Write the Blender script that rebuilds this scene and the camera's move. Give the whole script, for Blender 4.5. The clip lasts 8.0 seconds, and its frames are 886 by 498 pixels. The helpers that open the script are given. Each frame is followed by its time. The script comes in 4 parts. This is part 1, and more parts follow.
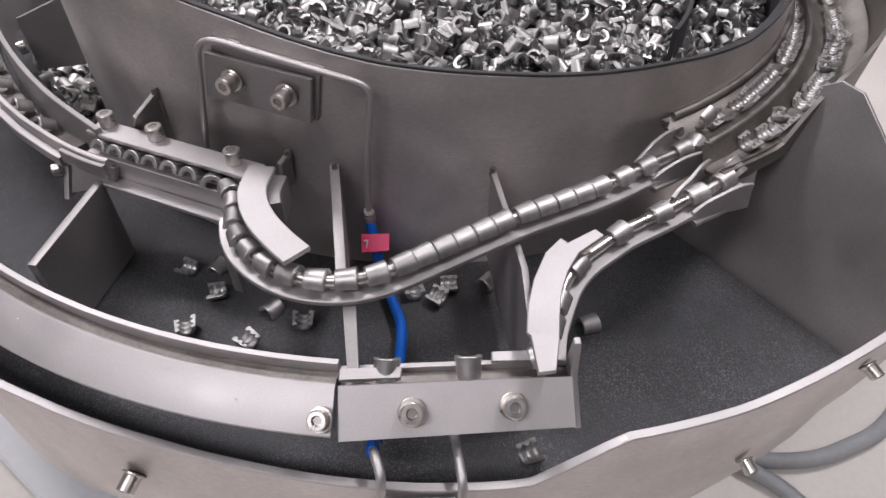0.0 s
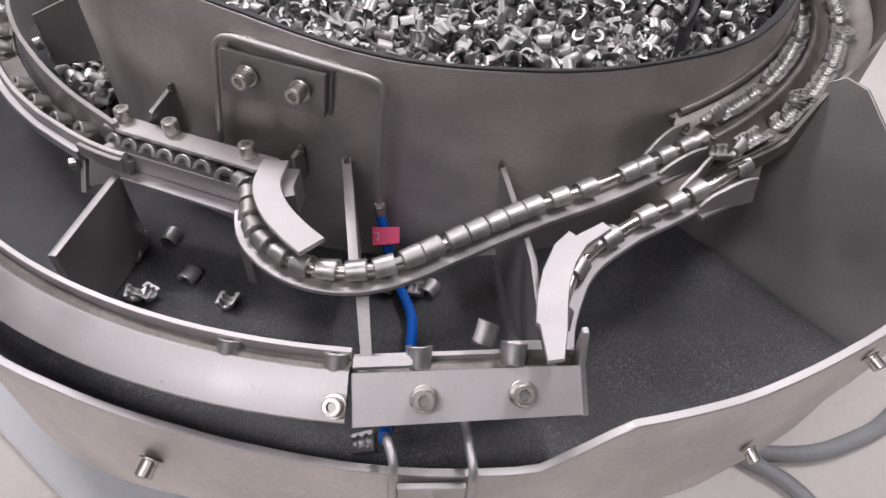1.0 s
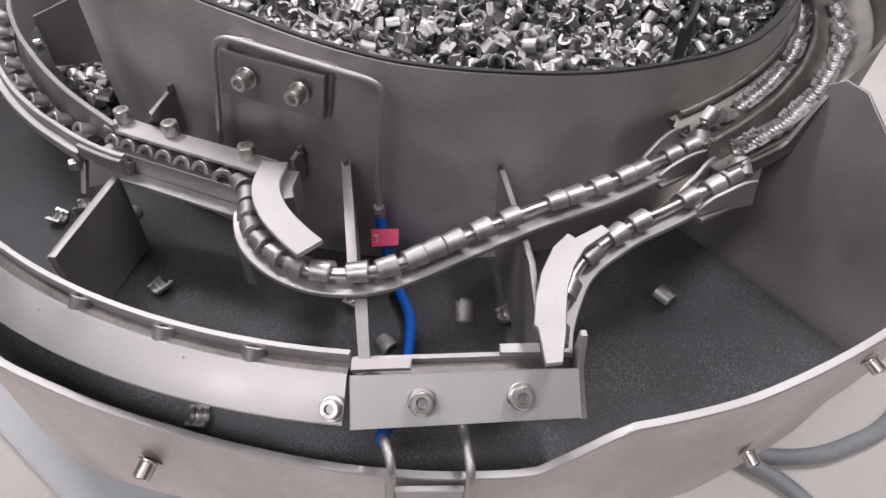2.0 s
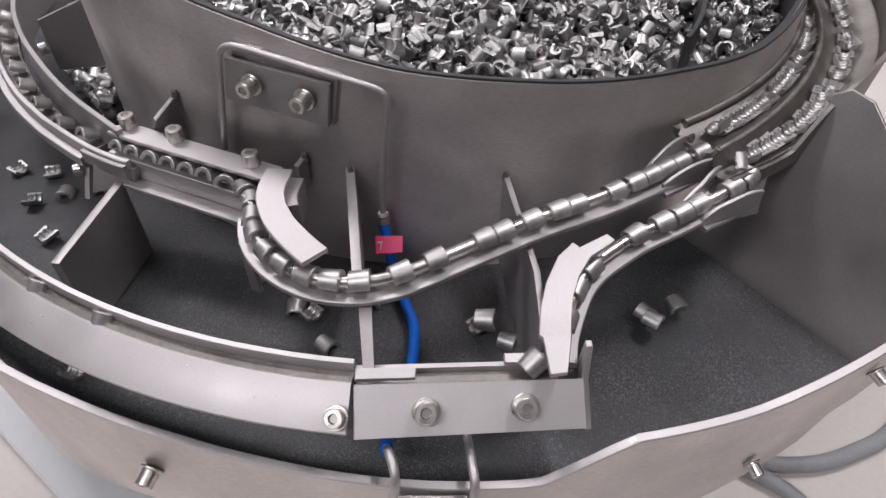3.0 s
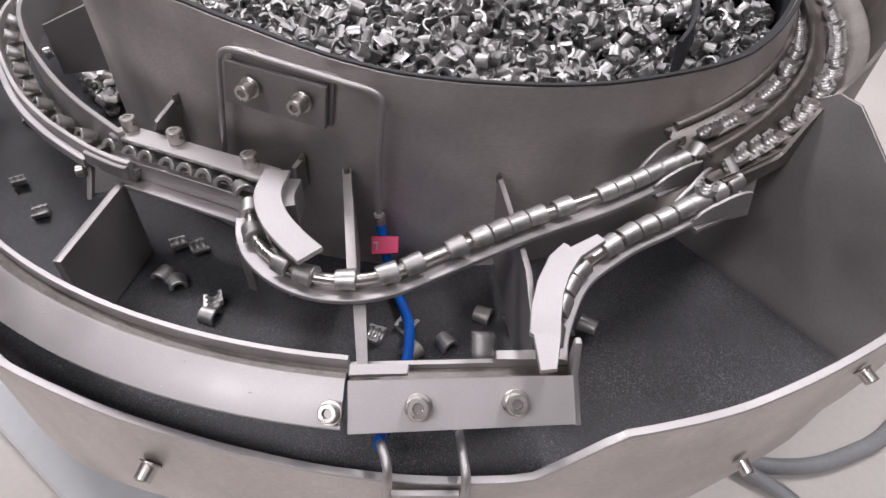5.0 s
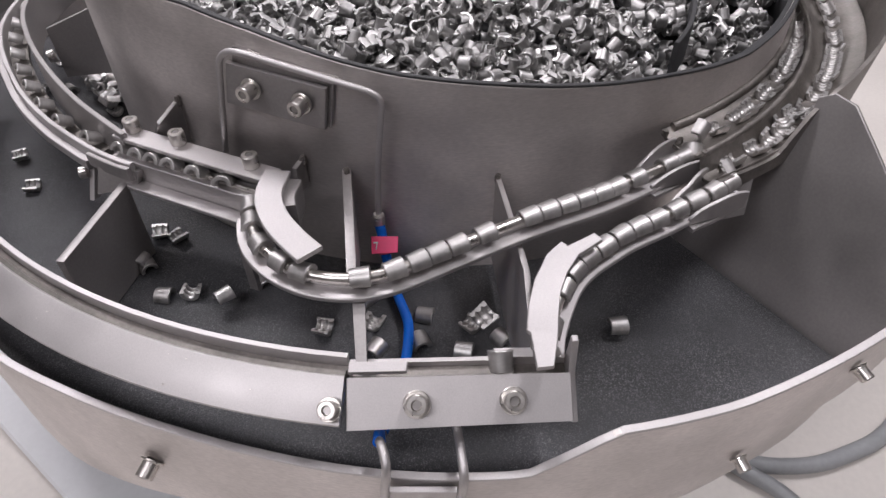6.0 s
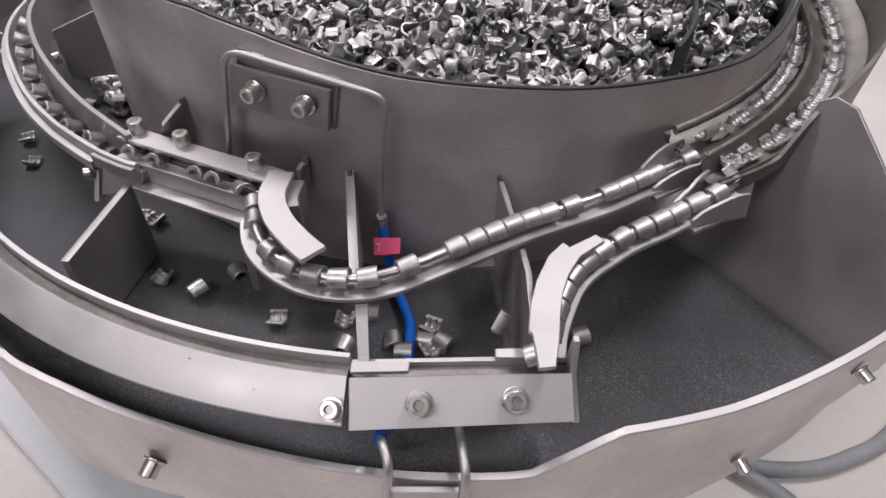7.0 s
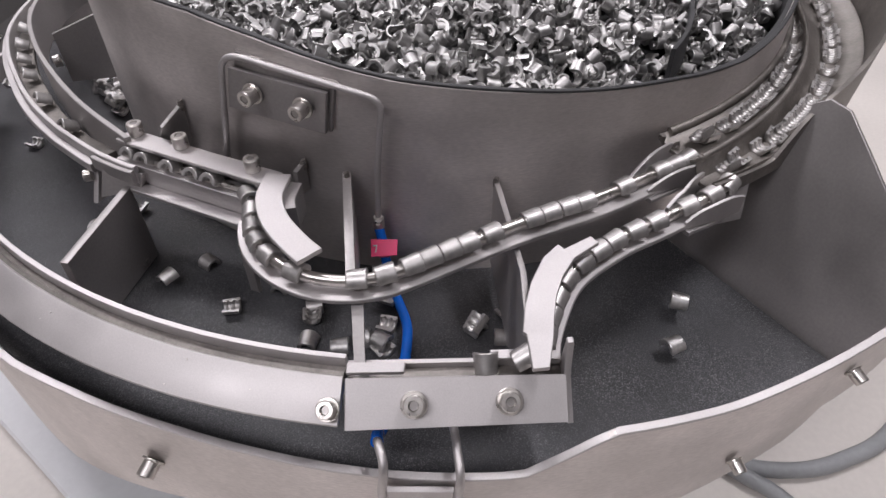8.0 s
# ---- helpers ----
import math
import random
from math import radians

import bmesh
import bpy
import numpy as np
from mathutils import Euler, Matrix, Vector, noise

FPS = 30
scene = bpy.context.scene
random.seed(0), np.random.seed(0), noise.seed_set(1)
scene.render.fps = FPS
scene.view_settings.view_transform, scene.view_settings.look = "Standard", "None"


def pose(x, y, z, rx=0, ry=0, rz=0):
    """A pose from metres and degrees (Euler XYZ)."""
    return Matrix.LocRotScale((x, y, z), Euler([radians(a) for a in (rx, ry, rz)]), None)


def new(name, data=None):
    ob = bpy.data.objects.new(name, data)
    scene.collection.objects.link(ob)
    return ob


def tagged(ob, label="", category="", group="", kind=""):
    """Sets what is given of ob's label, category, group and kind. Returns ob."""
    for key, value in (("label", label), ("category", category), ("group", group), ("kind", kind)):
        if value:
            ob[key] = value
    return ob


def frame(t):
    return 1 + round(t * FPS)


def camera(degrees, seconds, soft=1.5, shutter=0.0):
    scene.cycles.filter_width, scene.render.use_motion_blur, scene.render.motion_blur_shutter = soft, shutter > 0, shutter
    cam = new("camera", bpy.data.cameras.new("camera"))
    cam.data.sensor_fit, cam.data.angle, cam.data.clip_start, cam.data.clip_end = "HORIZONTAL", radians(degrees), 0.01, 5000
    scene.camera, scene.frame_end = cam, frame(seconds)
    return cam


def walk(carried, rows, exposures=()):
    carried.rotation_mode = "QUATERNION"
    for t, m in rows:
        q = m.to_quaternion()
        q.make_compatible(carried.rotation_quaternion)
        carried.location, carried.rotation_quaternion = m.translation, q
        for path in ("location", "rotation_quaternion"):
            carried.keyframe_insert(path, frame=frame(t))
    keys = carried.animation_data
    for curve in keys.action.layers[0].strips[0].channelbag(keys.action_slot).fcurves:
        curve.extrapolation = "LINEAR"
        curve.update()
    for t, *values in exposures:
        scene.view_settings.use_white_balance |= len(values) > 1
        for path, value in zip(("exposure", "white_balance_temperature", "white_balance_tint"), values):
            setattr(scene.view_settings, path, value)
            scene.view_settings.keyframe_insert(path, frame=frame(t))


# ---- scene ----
cam = camera(71.0, 8.0, soft=1.5, shutter=0.4)
PATH = [
    (0.0, pose(0.0013, -0.5324, 0.2587, 46.766, 0.017, -0.955)),
    (0.5, pose(0.0017, -0.5358, 0.2593, 46.662, 0.253, -0.853)),
    (1.0, pose(-0.0022, -0.5388, 0.2609, 46.602, 0.084, -0.607)),
    (1.5, pose(-0.0002, -0.5392, 0.2607, 46.634, 0.135, -0.469)),
    (3.0, pose(-0.0025, -0.5354, 0.2634, 46.763, -0.052, -0.157)),
    (3.5, pose(-0.0013, -0.5374, 0.2633, 46.953, -0.077, -0.053)),
    (4.0, pose(-0.0000, -0.5400, 0.2640, 47.008, -0.002, -0.002)),
    (4.5, pose(0.0009, -0.5411, 0.2646, 47.177, -0.033, 0.108)),
    (6.0, pose(0.0036, -0.5450, 0.2655, 47.611, 0.210, 0.235)),
    (6.5, pose(0.0041, -0.5491, 0.2662, 47.833, 0.238, 0.360)),
    (7.0, pose(0.0033, -0.5470, 0.2653, 47.995, 0.157, 0.495)),
    (7.5, pose(0.0052, -0.5453, 0.2660, 48.039, 0.215, 0.541)),
    (8.0, pose(0.0062, -0.5483, 0.2672, 48.047, 0.289, 0.585)),
]
walk(cam, PATH, exposures=[(0.0, 0.0), (8.0, 0.0)])

# ---------------------------------------------------------------- light
world = bpy.data.worlds.new("room_air")
scene.world = world
world.use_nodes = True
world.node_tree.nodes["Background"].inputs[0].default_value = (0.5, 0.49, 0.48, 1)
world.node_tree.nodes["Background"].inputs[1].default_value = 0.01


def ceiling_lamp(x, y, sx, sy, watts):
    d = bpy.data.lights.new("ceiling_panel", "AREA")
    d.shape, d.size, d.size_y, d.energy, d.color = "RECTANGLE", sx, sy, watts, (1.0, 0.955, 1.01)
    ob = new("ceiling_panel_light", d)
    ob.matrix_world = pose(x, y, 1.58)
    return ob


for lx, ly, sx, sy, w in ((-0.85, 0.60, 1.2, 0.3, 25), (0.68, 0.0, 0.2, 0.6, 14), (-0.90, -1.25, 1.2, 0.3, 20), (0.95, -1.25, 1.2, 0.3, 3), (0.1, 2.1, 1.2, 0.3, 21)):
    ceiling_lamp(lx, ly, sx, sy, w)


# ---------------------------------------------------------------- materials
def material(name, color, rough, metal=0.0, grain=0.0, grain_scale=800.0, stain=0.1, stain_scale=25.0, bump=0.0,
             stretch=(1, 1, 1), rough_var=0.08, island=0.0, spec=0.5):
    m = bpy.data.materials.new(name)
    m.use_nodes = True
    nt = m.node_tree
    n, l = nt.nodes, nt.links
    b = n["Principled BSDF"]
    b.inputs["Metallic"].default_value = metal
    b.inputs["Specular IOR Level"].default_value = spec
    tc = n.new("ShaderNodeTexCoord")
    mp = n.new("ShaderNodeMapping")
    mp.inputs["Scale"].default_value = stretch
    l.new(tc.outputs["Object"], mp.inputs["Vector"])
    fine = n.new("ShaderNodeTexNoise")
    fine.inputs["Scale"].default_value, fine.inputs["Detail"].default_value = grain_scale, 3
    l.new(mp.outputs["Vector"], fine.inputs["Vector"])
    big = n.new("ShaderNodeTexNoise")
    big.inputs["Scale"].default_value, big.inputs["Detail"].default_value = stain_scale, 5
    l.new(tc.outputs["Object"], big.inputs["Vector"])

    def span(node, lo, hi):
        r = n.new("ShaderNodeMapRange")
        r.inputs["From Min"].default_value, r.inputs["From Max"].default_value = 0.3, 0.7
        r.inputs["To Min"].default_value, r.inputs["To Max"].default_value = lo, hi
        l.new(node.outputs[0], r.inputs["Value"])
        return r.outputs[0]

    mul = n.new("ShaderNodeMath")
    mul.operation = "MULTIPLY"
    l.new(span(fine, 1 - grain, 1 + grain), mul.inputs[0])
    l.new(span(big, 1 - stain, 1 + stain), mul.inputs[1])
    value = mul.outputs[0]
    if island:
        info = n.new("ShaderNodeObjectInfo")
        geo = n.new("ShaderNodeNewGeometry")
        add = n.new("ShaderNodeMath")
        add.operation = "ADD"
        l.new(info.outputs["Random"], add.inputs[0])
        l.new(geo.outputs["Random Per Island"], add.inputs[1])
        r = n.new("ShaderNodeMapRange")
        r.inputs["From Max"].default_value = 2.0
        r.inputs["To Min"].default_value, r.inputs["To Max"].default_value = 1 - island, 1 + island
        l.new(add.outputs[0], r.inputs["Value"])
        m2 = n.new("ShaderNodeMath")
        m2.operation = "MULTIPLY"
        l.new(value, m2.inputs[0])
        l.new(r.outputs[0], m2.inputs[1])
        value = m2.outputs[0]
    mix = n.new("ShaderNodeVectorMath")
    mix.operation = "SCALE"
    mix.inputs[0].default_value = color
    l.new(value, mix.inputs["Scale"])
    l.new(mix.outputs[0], b.inputs["Base Color"])
    l.new(span(big, rough - rough_var, rough + rough_var), b.inputs["Roughness"])
    if bump:
        bp = n.new("ShaderNodeBump")
        bp.inputs["Strength"].default_value, bp.inputs["Distance"].default_value = bump, 0.0004
        l.new(fine.outputs[0], bp.inputs["Height"])
        l.new(bp.outputs[0], b.inputs["Normal"])
    return m


WALL = material("brushed_bowl_steel", (0.67, 0.636, 0.62), 0.60, 1.0, 0.07, 300, 0.24, 14, 0.10, (1, 1, 4), 0.14)
BLAST = material("blasted_steel", (0.58, 0.558, 0.556), 0.57, 1.0, 0.05, 1600, 0.09, 30, 0.10)
PANEL = material("grey_sheet_steel", (0.42, 0.402, 0.396), 0.58, 1.0, 0.05, 700, 0.08, 18, 0.10)
BRIGHT = material("screw_steel", (0.70, 0.67, 0.64), 0.32, 1.0, 0.05, 900, 0.10, 120, 0.05)
SHELL = material("machined_steel", (0.50, 0.487, 0.478), 0.47, 1.0, 0.06, 700, 0.10, 200, 0.08, (1, 1, 1), 0.08, 0.25)
SHELL_WORN = material("oily_machined_steel", (0.50, 0.492, 0.485), 0.46, 1.0, 0.08, 700, 0.15, 200, 0.08, (1, 1, 1), 0.08, 0.35)
GRIT = material("black_grit_lining", (0.024, 0.025, 0.028), 0.42, 0.0, 0.9, 1700, 0.45, 9, 0.9, (1, 1, 1), 0.10, 0.0, 0.5)


def sparkle(m, amount):
    """Pale grains scattered in a dark lining."""
    nt = m.node_tree
    b = nt.nodes["Principled BSDF"]
    old = b.inputs["Base Color"].links[0].from_socket
    tc = nt.nodes.new("ShaderNodeTexCoord")
    cells = nt.nodes.new("ShaderNodeTexVoronoi")
    cells.inputs["Scale"].default_value = 2300
    nt.links.new(tc.outputs["Object"], cells.inputs["Vector"])
    sep = nt.nodes.new("ShaderNodeSeparateColor")
    nt.links.new(cells.outputs["Color"], sep.inputs[0])
    pick = nt.nodes.new("ShaderNodeMapRange")
    pick.inputs["From Min"].default_value, pick.inputs["From Max"].default_value = 0.70, 1.0
    nt.links.new(sep.outputs[0], pick.inputs["Value"])
    mixc = nt.nodes.new("ShaderNodeMix")
    mixc.data_type = "RGBA"
    worn = nt.nodes.new("ShaderNodeTexNoise")
    worn.inputs["Scale"].default_value, worn.inputs["Detail"].default_value = 30, 6
    nt.links.new(tc.outputs["Object"], worn.inputs["Vector"])
    bare = nt.nodes.new("ShaderNodeMapRange")
    bare.inputs["From Min"].default_value, bare.inputs["From Max"].default_value = 0.20, 0.62
    nt.links.new(worn.outputs[0], bare.inputs["Value"])
    both = nt.nodes.new("ShaderNodeMath")
    both.operation = "MULTIPLY"
    nt.links.new(pick.outputs[0], both.inputs[0])
    nt.links.new(bare.outputs[0], both.inputs[1])
    nt.links.new(both.outputs[0], mixc.inputs[0])
    nt.links.new(old, mixc.inputs[6])
    mixc.inputs[7].default_value = (amount, amount, amount * 1.05, 1)
    # fine pale dust in soft patches
    cloud = nt.nodes.new("ShaderNodeTexNoise")
    cloud.inputs["Scale"].default_value, cloud.inputs["Detail"].default_value = 11, 6
    nt.links.new(tc.outputs["Object"], cloud.inputs["Vector"])
    veil = nt.nodes.new("ShaderNodeMapRange")
    veil.inputs["From Min"].default_value, veil.inputs["From Max"].default_value = 0.44, 0.70
    veil.inputs["To Max"].default_value = 0.5
    nt.links.new(cloud.outputs[0], veil.inputs["Value"])
    dusty = nt.nodes.new("ShaderNodeMix")
    dusty.data_type = "RGBA"
    nt.links.new(veil.outputs[0], dusty.inputs[0])
    nt.links.new(mixc.outputs[2], dusty.inputs[6])
    dusty.inputs[7].default_value = (0.10, 0.10, 0.108, 1)
    nt.links.new(dusty.outputs[2], b.inputs["Base Color"])


sparkle(GRIT, 0.17)
DARK = material("dark_rubber_edge", (0.04, 0.04, 0.042), 0.6, 0.0, 0.1, 500, 0.2, 40, 0.2)
SOCKET = material("dark_socket", (0.42, 0.40, 0.39), 0.4, 1.0)
TRAY = material("stained_tray_steel_groove_shade", (0.27, 0.252, 0.236), 0.50, 1.0, 0.10, 500, 0.22, 60, 0.2)
BLUE = material("blue_tube", (0.005, 0.13, 0.62), 0.14, 0.0, 0.02, 300, 0.08, 60)
RED = material("red_tape", (0.92, 0.08, 0.22), 0.5, 0.0, 0.03, 500, 0.06, 60)
WHITE_INK = material("white_ink", (0.8, 0.75, 0.76), 0.6)
HOSE = material("grey_hose", (0.34, 0.35, 0.36), 0.5, 0.0, 0.05, 300, 0.08, 20)
TABLE = material("cream_table_top", (0.70, 0.66, 0.62), 0.55, 0.0, 0.03, 200, 0.05, 6)
WHITE = material("white_plastic_cover", (0.74, 0.75, 0.77), 0.45, 0.0, 0.02, 200, 0.03, 8)
ROOMWALL = material("room_paint", (0.20, 0.192, 0.188), 0.8, 0.0, 0.03, 40, 0.05, 2)
CEIL = material("ceiling_paint", (0.42, 0.41, 0.40), 0.8, 0.0, 0.03, 40, 0.05, 2)


# ---------------------------------------------------------------- mesh helpers
def finish(ob, bm, mat, smooth=True, sharp=35):
    bmesh.ops.recalc_face_normals(bm, faces=bm.faces)
    bm.to_mesh(ob.data)
    bm.free()
    ob.data.materials.append(mat)
    if smooth:
        for p in ob.data.polygons:
            p.use_smooth = True
        ob.data.set_sharp_from_angle(angle=radians(sharp))
    return ob


def thing(name, bm, mat, label, category, group="", kind=""):
    ob = new(name, bpy.data.meshes.new(name))
    finish(ob, bm, mat)
    return tagged(ob, label, category, group, kind)


def empty(name, label, category, group="", kind="", at=(0, 0, 0)):
    ob = new(name)
    ob.location = at
    return tagged(ob, label, category, group, kind)


def part(name, bm, mat, parent, label=""):
    ob = new(name, bpy.data.meshes.new(name))
    finish(ob, bm, mat)
    ob.parent = parent
    if parent.type == "EMPTY":
        ob.matrix_parent_inverse = Matrix.Translation(parent.location).inverted()
    if label:
        ob["label"] = label
    return ob


def smooth_path(pts, step=0.004):
    """A Catmull-Rom curve through pts, cut into even steps."""
    p = [Vector(q) for q in pts]
    p = [p[0] * 2 - p[1]] + p + [p[-1] * 2 - p[-2]]
    dense = []
    for i in range(1, len(p) - 2):
        a, b, c, d = p[i - 1:i + 3]
        for k in range(12):
            t = k / 12
            dense.append(0.5 * (2 * b + (c - a) * t + (2 * a - 5 * b + 4 * c - d) * t * t + (3 * b - a - 3 * c + d) * t ** 3))
    dense.append(p[-2])
    out, left = [dense[0]], step
    for a, b in zip(dense, dense[1:]):
        seg = (b - a).length
        done = 0.0
        while seg - done >= left:
            done += left
            out.append(a.lerp(b, done / seg))
            left = step
        left -= seg - done
    if (out[-1] - dense[-1]).length > step * 0.3:
        out.append(dense[-1])
    return out


def sideways(pts):
    """For each point of a path the level unit vector to the right of the way along it."""
    out = []
    for i in range(len(pts)):
        t = pts[min(i + 1, len(pts) - 1)] - pts[max(i - 1, 0)]
        out.append(Vector((t.y, -t.x, 0)).normalized())
    return out


def sweep(pts, profile, bm=None, grow=None):
    """A solid bar of the profile (right, up) along a path. grow(k) scales the heights at fraction k."""
    bm = bm or bmesh.new()
    rings = []
    for i, (p, s) in enumerate(zip(pts, sideways(pts))):
        g = grow(i / (len(pts) - 1)) if grow else 1.0
        rings.append([bm.verts.new(p + s * a + Vector((0, 0, b * g))) for a, b in profile])
    k = len(profile)
    for r, q in zip(rings, rings[1:]):
        for j in range(k):
            bm.faces.new((r[j], r[(j + 1) % k], q[(j + 1) % k], q[j]))
    bm.faces.new(rings[0])
    bm.faces.new(rings[-1][::-1])
    return bm


def bar(a0, a1, z0, z1, c=0.0004):
    """A rectangle with eased corners, as a profile."""
    return [(a0 + c, z0), (a1 - c, z0), (a1, z0 + c), (a1, z1 - c), (a1 - c, z1), (a0 + c, z1), (a0, z1 - c), (a0, z0 + c)]


def tube(pts, r, seg=12, bm=None):
    bm = bm or bmesh.new()
    rings, prev = [], None
    for i, p in enumerate(pts):
        t = (pts[min(i + 1, len(pts) - 1)] - pts[max(i - 1, 0)]).normalized()
        if prev is None:
            prev = t.orthogonal().normalized()
        u = (prev - t * prev.dot(t)).normalized()
        prev = u
        v = t.cross(u)
        rings.append([bm.verts.new(p + (u * math.cos(2 * math.pi * k / seg) + v * math.sin(2 * math.pi * k / seg)) * r) for k in range(seg)])
    for a, b in zip(rings, rings[1:]):
        for j in range(seg):
            bm.faces.new((a[j], a[(j + 1) % seg], b[(j + 1) % seg], b[j]))
    bm.faces.new(rings[0])
    bm.faces.new(rings[-1][::-1])
    return bm


def arc(radius, a0, a1, z, step=3.0):
    """Points on a circle round the bowl's axis; angles from the front (-y) towards +x. z: a number or a function of the angle."""
    n = max(2, int(abs(a1 - a0) / step) + 1)
    out = []
    for i in range(n + 1):
        a = a0 + (a1 - a0) * i / n
        zz = z(a) if callable(z) else z
        rr = radius(a) if callable(radius) else radius
        out.append(Vector((rr * math.sin(radians(a)), -rr * math.cos(radians(a)), zz)))
    return out


def spin(profile, a0=0, a1=360, step=3.0):
    """Turns a closed profile (radius, height) round the bowl's axis."""
    bm = bmesh.new()
    full = abs(a1 - a0) >= 360
    n = int(abs(a1 - a0) / step)
    rings = []
    for i in range(n if full else n + 1):
        a = radians(a0 + (a1 - a0) * i / n)
        rings.append([bm.verts.new((r * math.sin(a), -r * math.cos(a), z)) for r, z in profile])
    k = len(profile)
    for i in range(n):
        r, q = rings[i], rings[(i + 1) % len(rings)]
        for j in range(k):
            bm.faces.new((r[j], r[(j + 1) % k], q[(j + 1) % k], q[j]))
    if not full:
        bm.faces.new(rings[0])
        bm.faces.new(rings[-1][::-1])
    return bm


def slab(corners, thick, c=0.0004):
    """A plate with the given corner points (in one plane) and a thickness on both sides."""
    bm = bmesh.new()
    p = [Vector(q) for q in corners]
    nrm = Vector((0, 0, 0))
    for a, b in zip(p, p[1:] + p[:1]):
        nrm += a.cross(b)
    nrm.normalize()
    mid = sum(p, Vector()) / len(p)
    rings = []
    for off, inset in ((-thick / 2, c), (-thick / 2 + c, 0), (thick / 2 - c, 0), (thick / 2, c)):
        rings.append([bm.verts.new(q + nrm * off + (mid - q).normalized() * inset) for q in p])
    for a, b in zip(rings, rings[1:]):
        for j in range(len(p)):
            bm.faces.new((a[j], a[(j + 1) % len(p)], b[(j + 1) % len(p)], b[j]))
    bm.faces.new(rings[0])
    bm.faces.new(rings[-1][::-1])
    return bm


def lathe(profile, seg=24, bm=None):
    """A closed turned body round z from (radius, height) pairs, bottom to top."""
    bm = bm or bmesh.new()
    rings = []
    for r, z in profile:
        rings.append([bm.verts.new((r * math.cos(2 * math.pi * k / seg), r * math.sin(2 * math.pi * k / seg), z)) for k in range(seg)])
    for a, b in zip(rings, rings[1:]):
        for j in range(seg):
            bm.faces.new((a[j], a[(j + 1) % seg], b[(j + 1) % seg], b[j]))
    bm.faces.new(rings[0][::-1])
    bm.faces.new(rings[-1])
    return bm


def aim(at, direction):
    """A pose at a point with its z axis along direction."""
    return Matrix.Translation(at) @ Vector(direction).to_track_quat("Z", "Y").to_matrix().to_4x4()


SCREWS = {}


def screw(at, direction, label, size=1.0, washer=True, tall=0.0055, name="socket_head_screw"):
    """A socket head screw with its washer; z is its axis, the bearing face at the origin."""
    key = (size, washer, tall)
    s = size
    ob = new(name)
    if key not in SCREWS:
        meshes = []
        z0 = 0.0
        if washer:
            meshes.append(("washer", lathe([(0.0056 * s, 0), (0.0060 * s, 0.0002), (0.0060 * s, 0.0010 * s), (0.0057 * s, 0.0013 * s), (0.0030 * s, 0.0013 * s)]), BRIGHT))
            z0 = 0.0013 * s
        h = tall * s
        head = lathe([(0.0044 * s, z0), (0.0046 * s, z0 + 0.0003), (0.0046 * s, z0 + h - 0.0006), (0.0041 * s, z0 + h), (0.0024 * s, z0 + h), (0.0022 * s, z0 + h - 0.0003), (0.0022 * s, z0 + h - 0.0030 * s)], 24)
        meshes.append(("head", head, BRIGHT))
        meshes.append(("hex_socket", lathe([(0.00215 * s, z0 + h - 0.0027 * s), (0.00215 * s, z0 + h - (0.0020 if tall < 0.007 else 0.0005) * s)], 6), SOCKET))
        SCREWS[key] = []
        for nm, bm, mt in meshes:
            me = bpy.data.meshes.new(nm)
            tmp = bpy.data.objects.new("tmp", me)
            finish(tmp, bm, mt, True, 22)
            bpy.data.objects.remove(tmp)
            SCREWS[key].append((nm, me))
    head_ob = None
    for nm, me in SCREWS[key]:
        o = new(nm, me)
        o.parent = head_ob if nm == "hex_socket" else ob
        if nm == "head":
            head_ob = o
    ob.matrix_basis = aim(at, direction)
    return tagged(ob, label, "screw", "socket head screws")


# ---------------------------------------------------------------- room and table
def room():
    for name, corners in (("floor", [(-2.2, -2.4, -0.95), (2.2, -2.4, -0.95), (2.2, 3.0, -0.95), (-2.2, 3.0, -0.95)]),
                          ("wall_north", [(-2.2, 3.0, -0.95), (2.2, 3.0, -0.95), (2.2, 3.0, 1.62), (-2.2, 3.0, 1.62)]),
                          ("wall_south", [(-2.2, -2.4, -0.95), (2.2, -2.4, -0.95), (2.2, -2.4, 1.62), (-2.2, -2.4, 1.62)]),
                          ("wall_west", [(-2.2, -2.4, -0.95), (-2.2, 3.0, -0.95), (-2.2, 3.0, 1.62), (-2.2, -2.4, 1.62)]),
                          ("wall_east", [(2.2, -2.4, -0.95), (2.2, 3.0, -0.95), (2.2, 3.0, 1.62), (2.2, -2.4, 1.62)]),
                          ("ceiling", [(-2.2, -2.4, 1.66), (2.2, -2.4, 1.66), (2.2, 3.0, 1.66), (-2.2, 3.0, 1.66)])):
        thing(name, slab(corners, 0.06), CEIL if name == "ceiling" else ROOMWALL, "plain painted " + name.split("_")[0] + " of the workshop room", name.split("_")[0], kind="structure")
    table = empty("machine_table", "cream coloured machine table under the feeder", "table", at=(0.175, 0.0, -0.92))
    part("top", slab([(-0.75, -0.9, -0.20), (1.1, -0.9, -0.20), (1.1, 0.9, -0.20), (-0.75, 0.9, -0.20)], 0.03, 0.002), TABLE, table)
    for x in (-0.68, 1.03):
        for y in (-0.83, 0.83):
            part("leg", slab([(x - 0.03, y, -0.94), (x + 0.03, y, -0.94), (x + 0.03, y, -0.205), (x - 0.03, y, -0.205)], 0.06, 0.003), TABLE, table)


room()


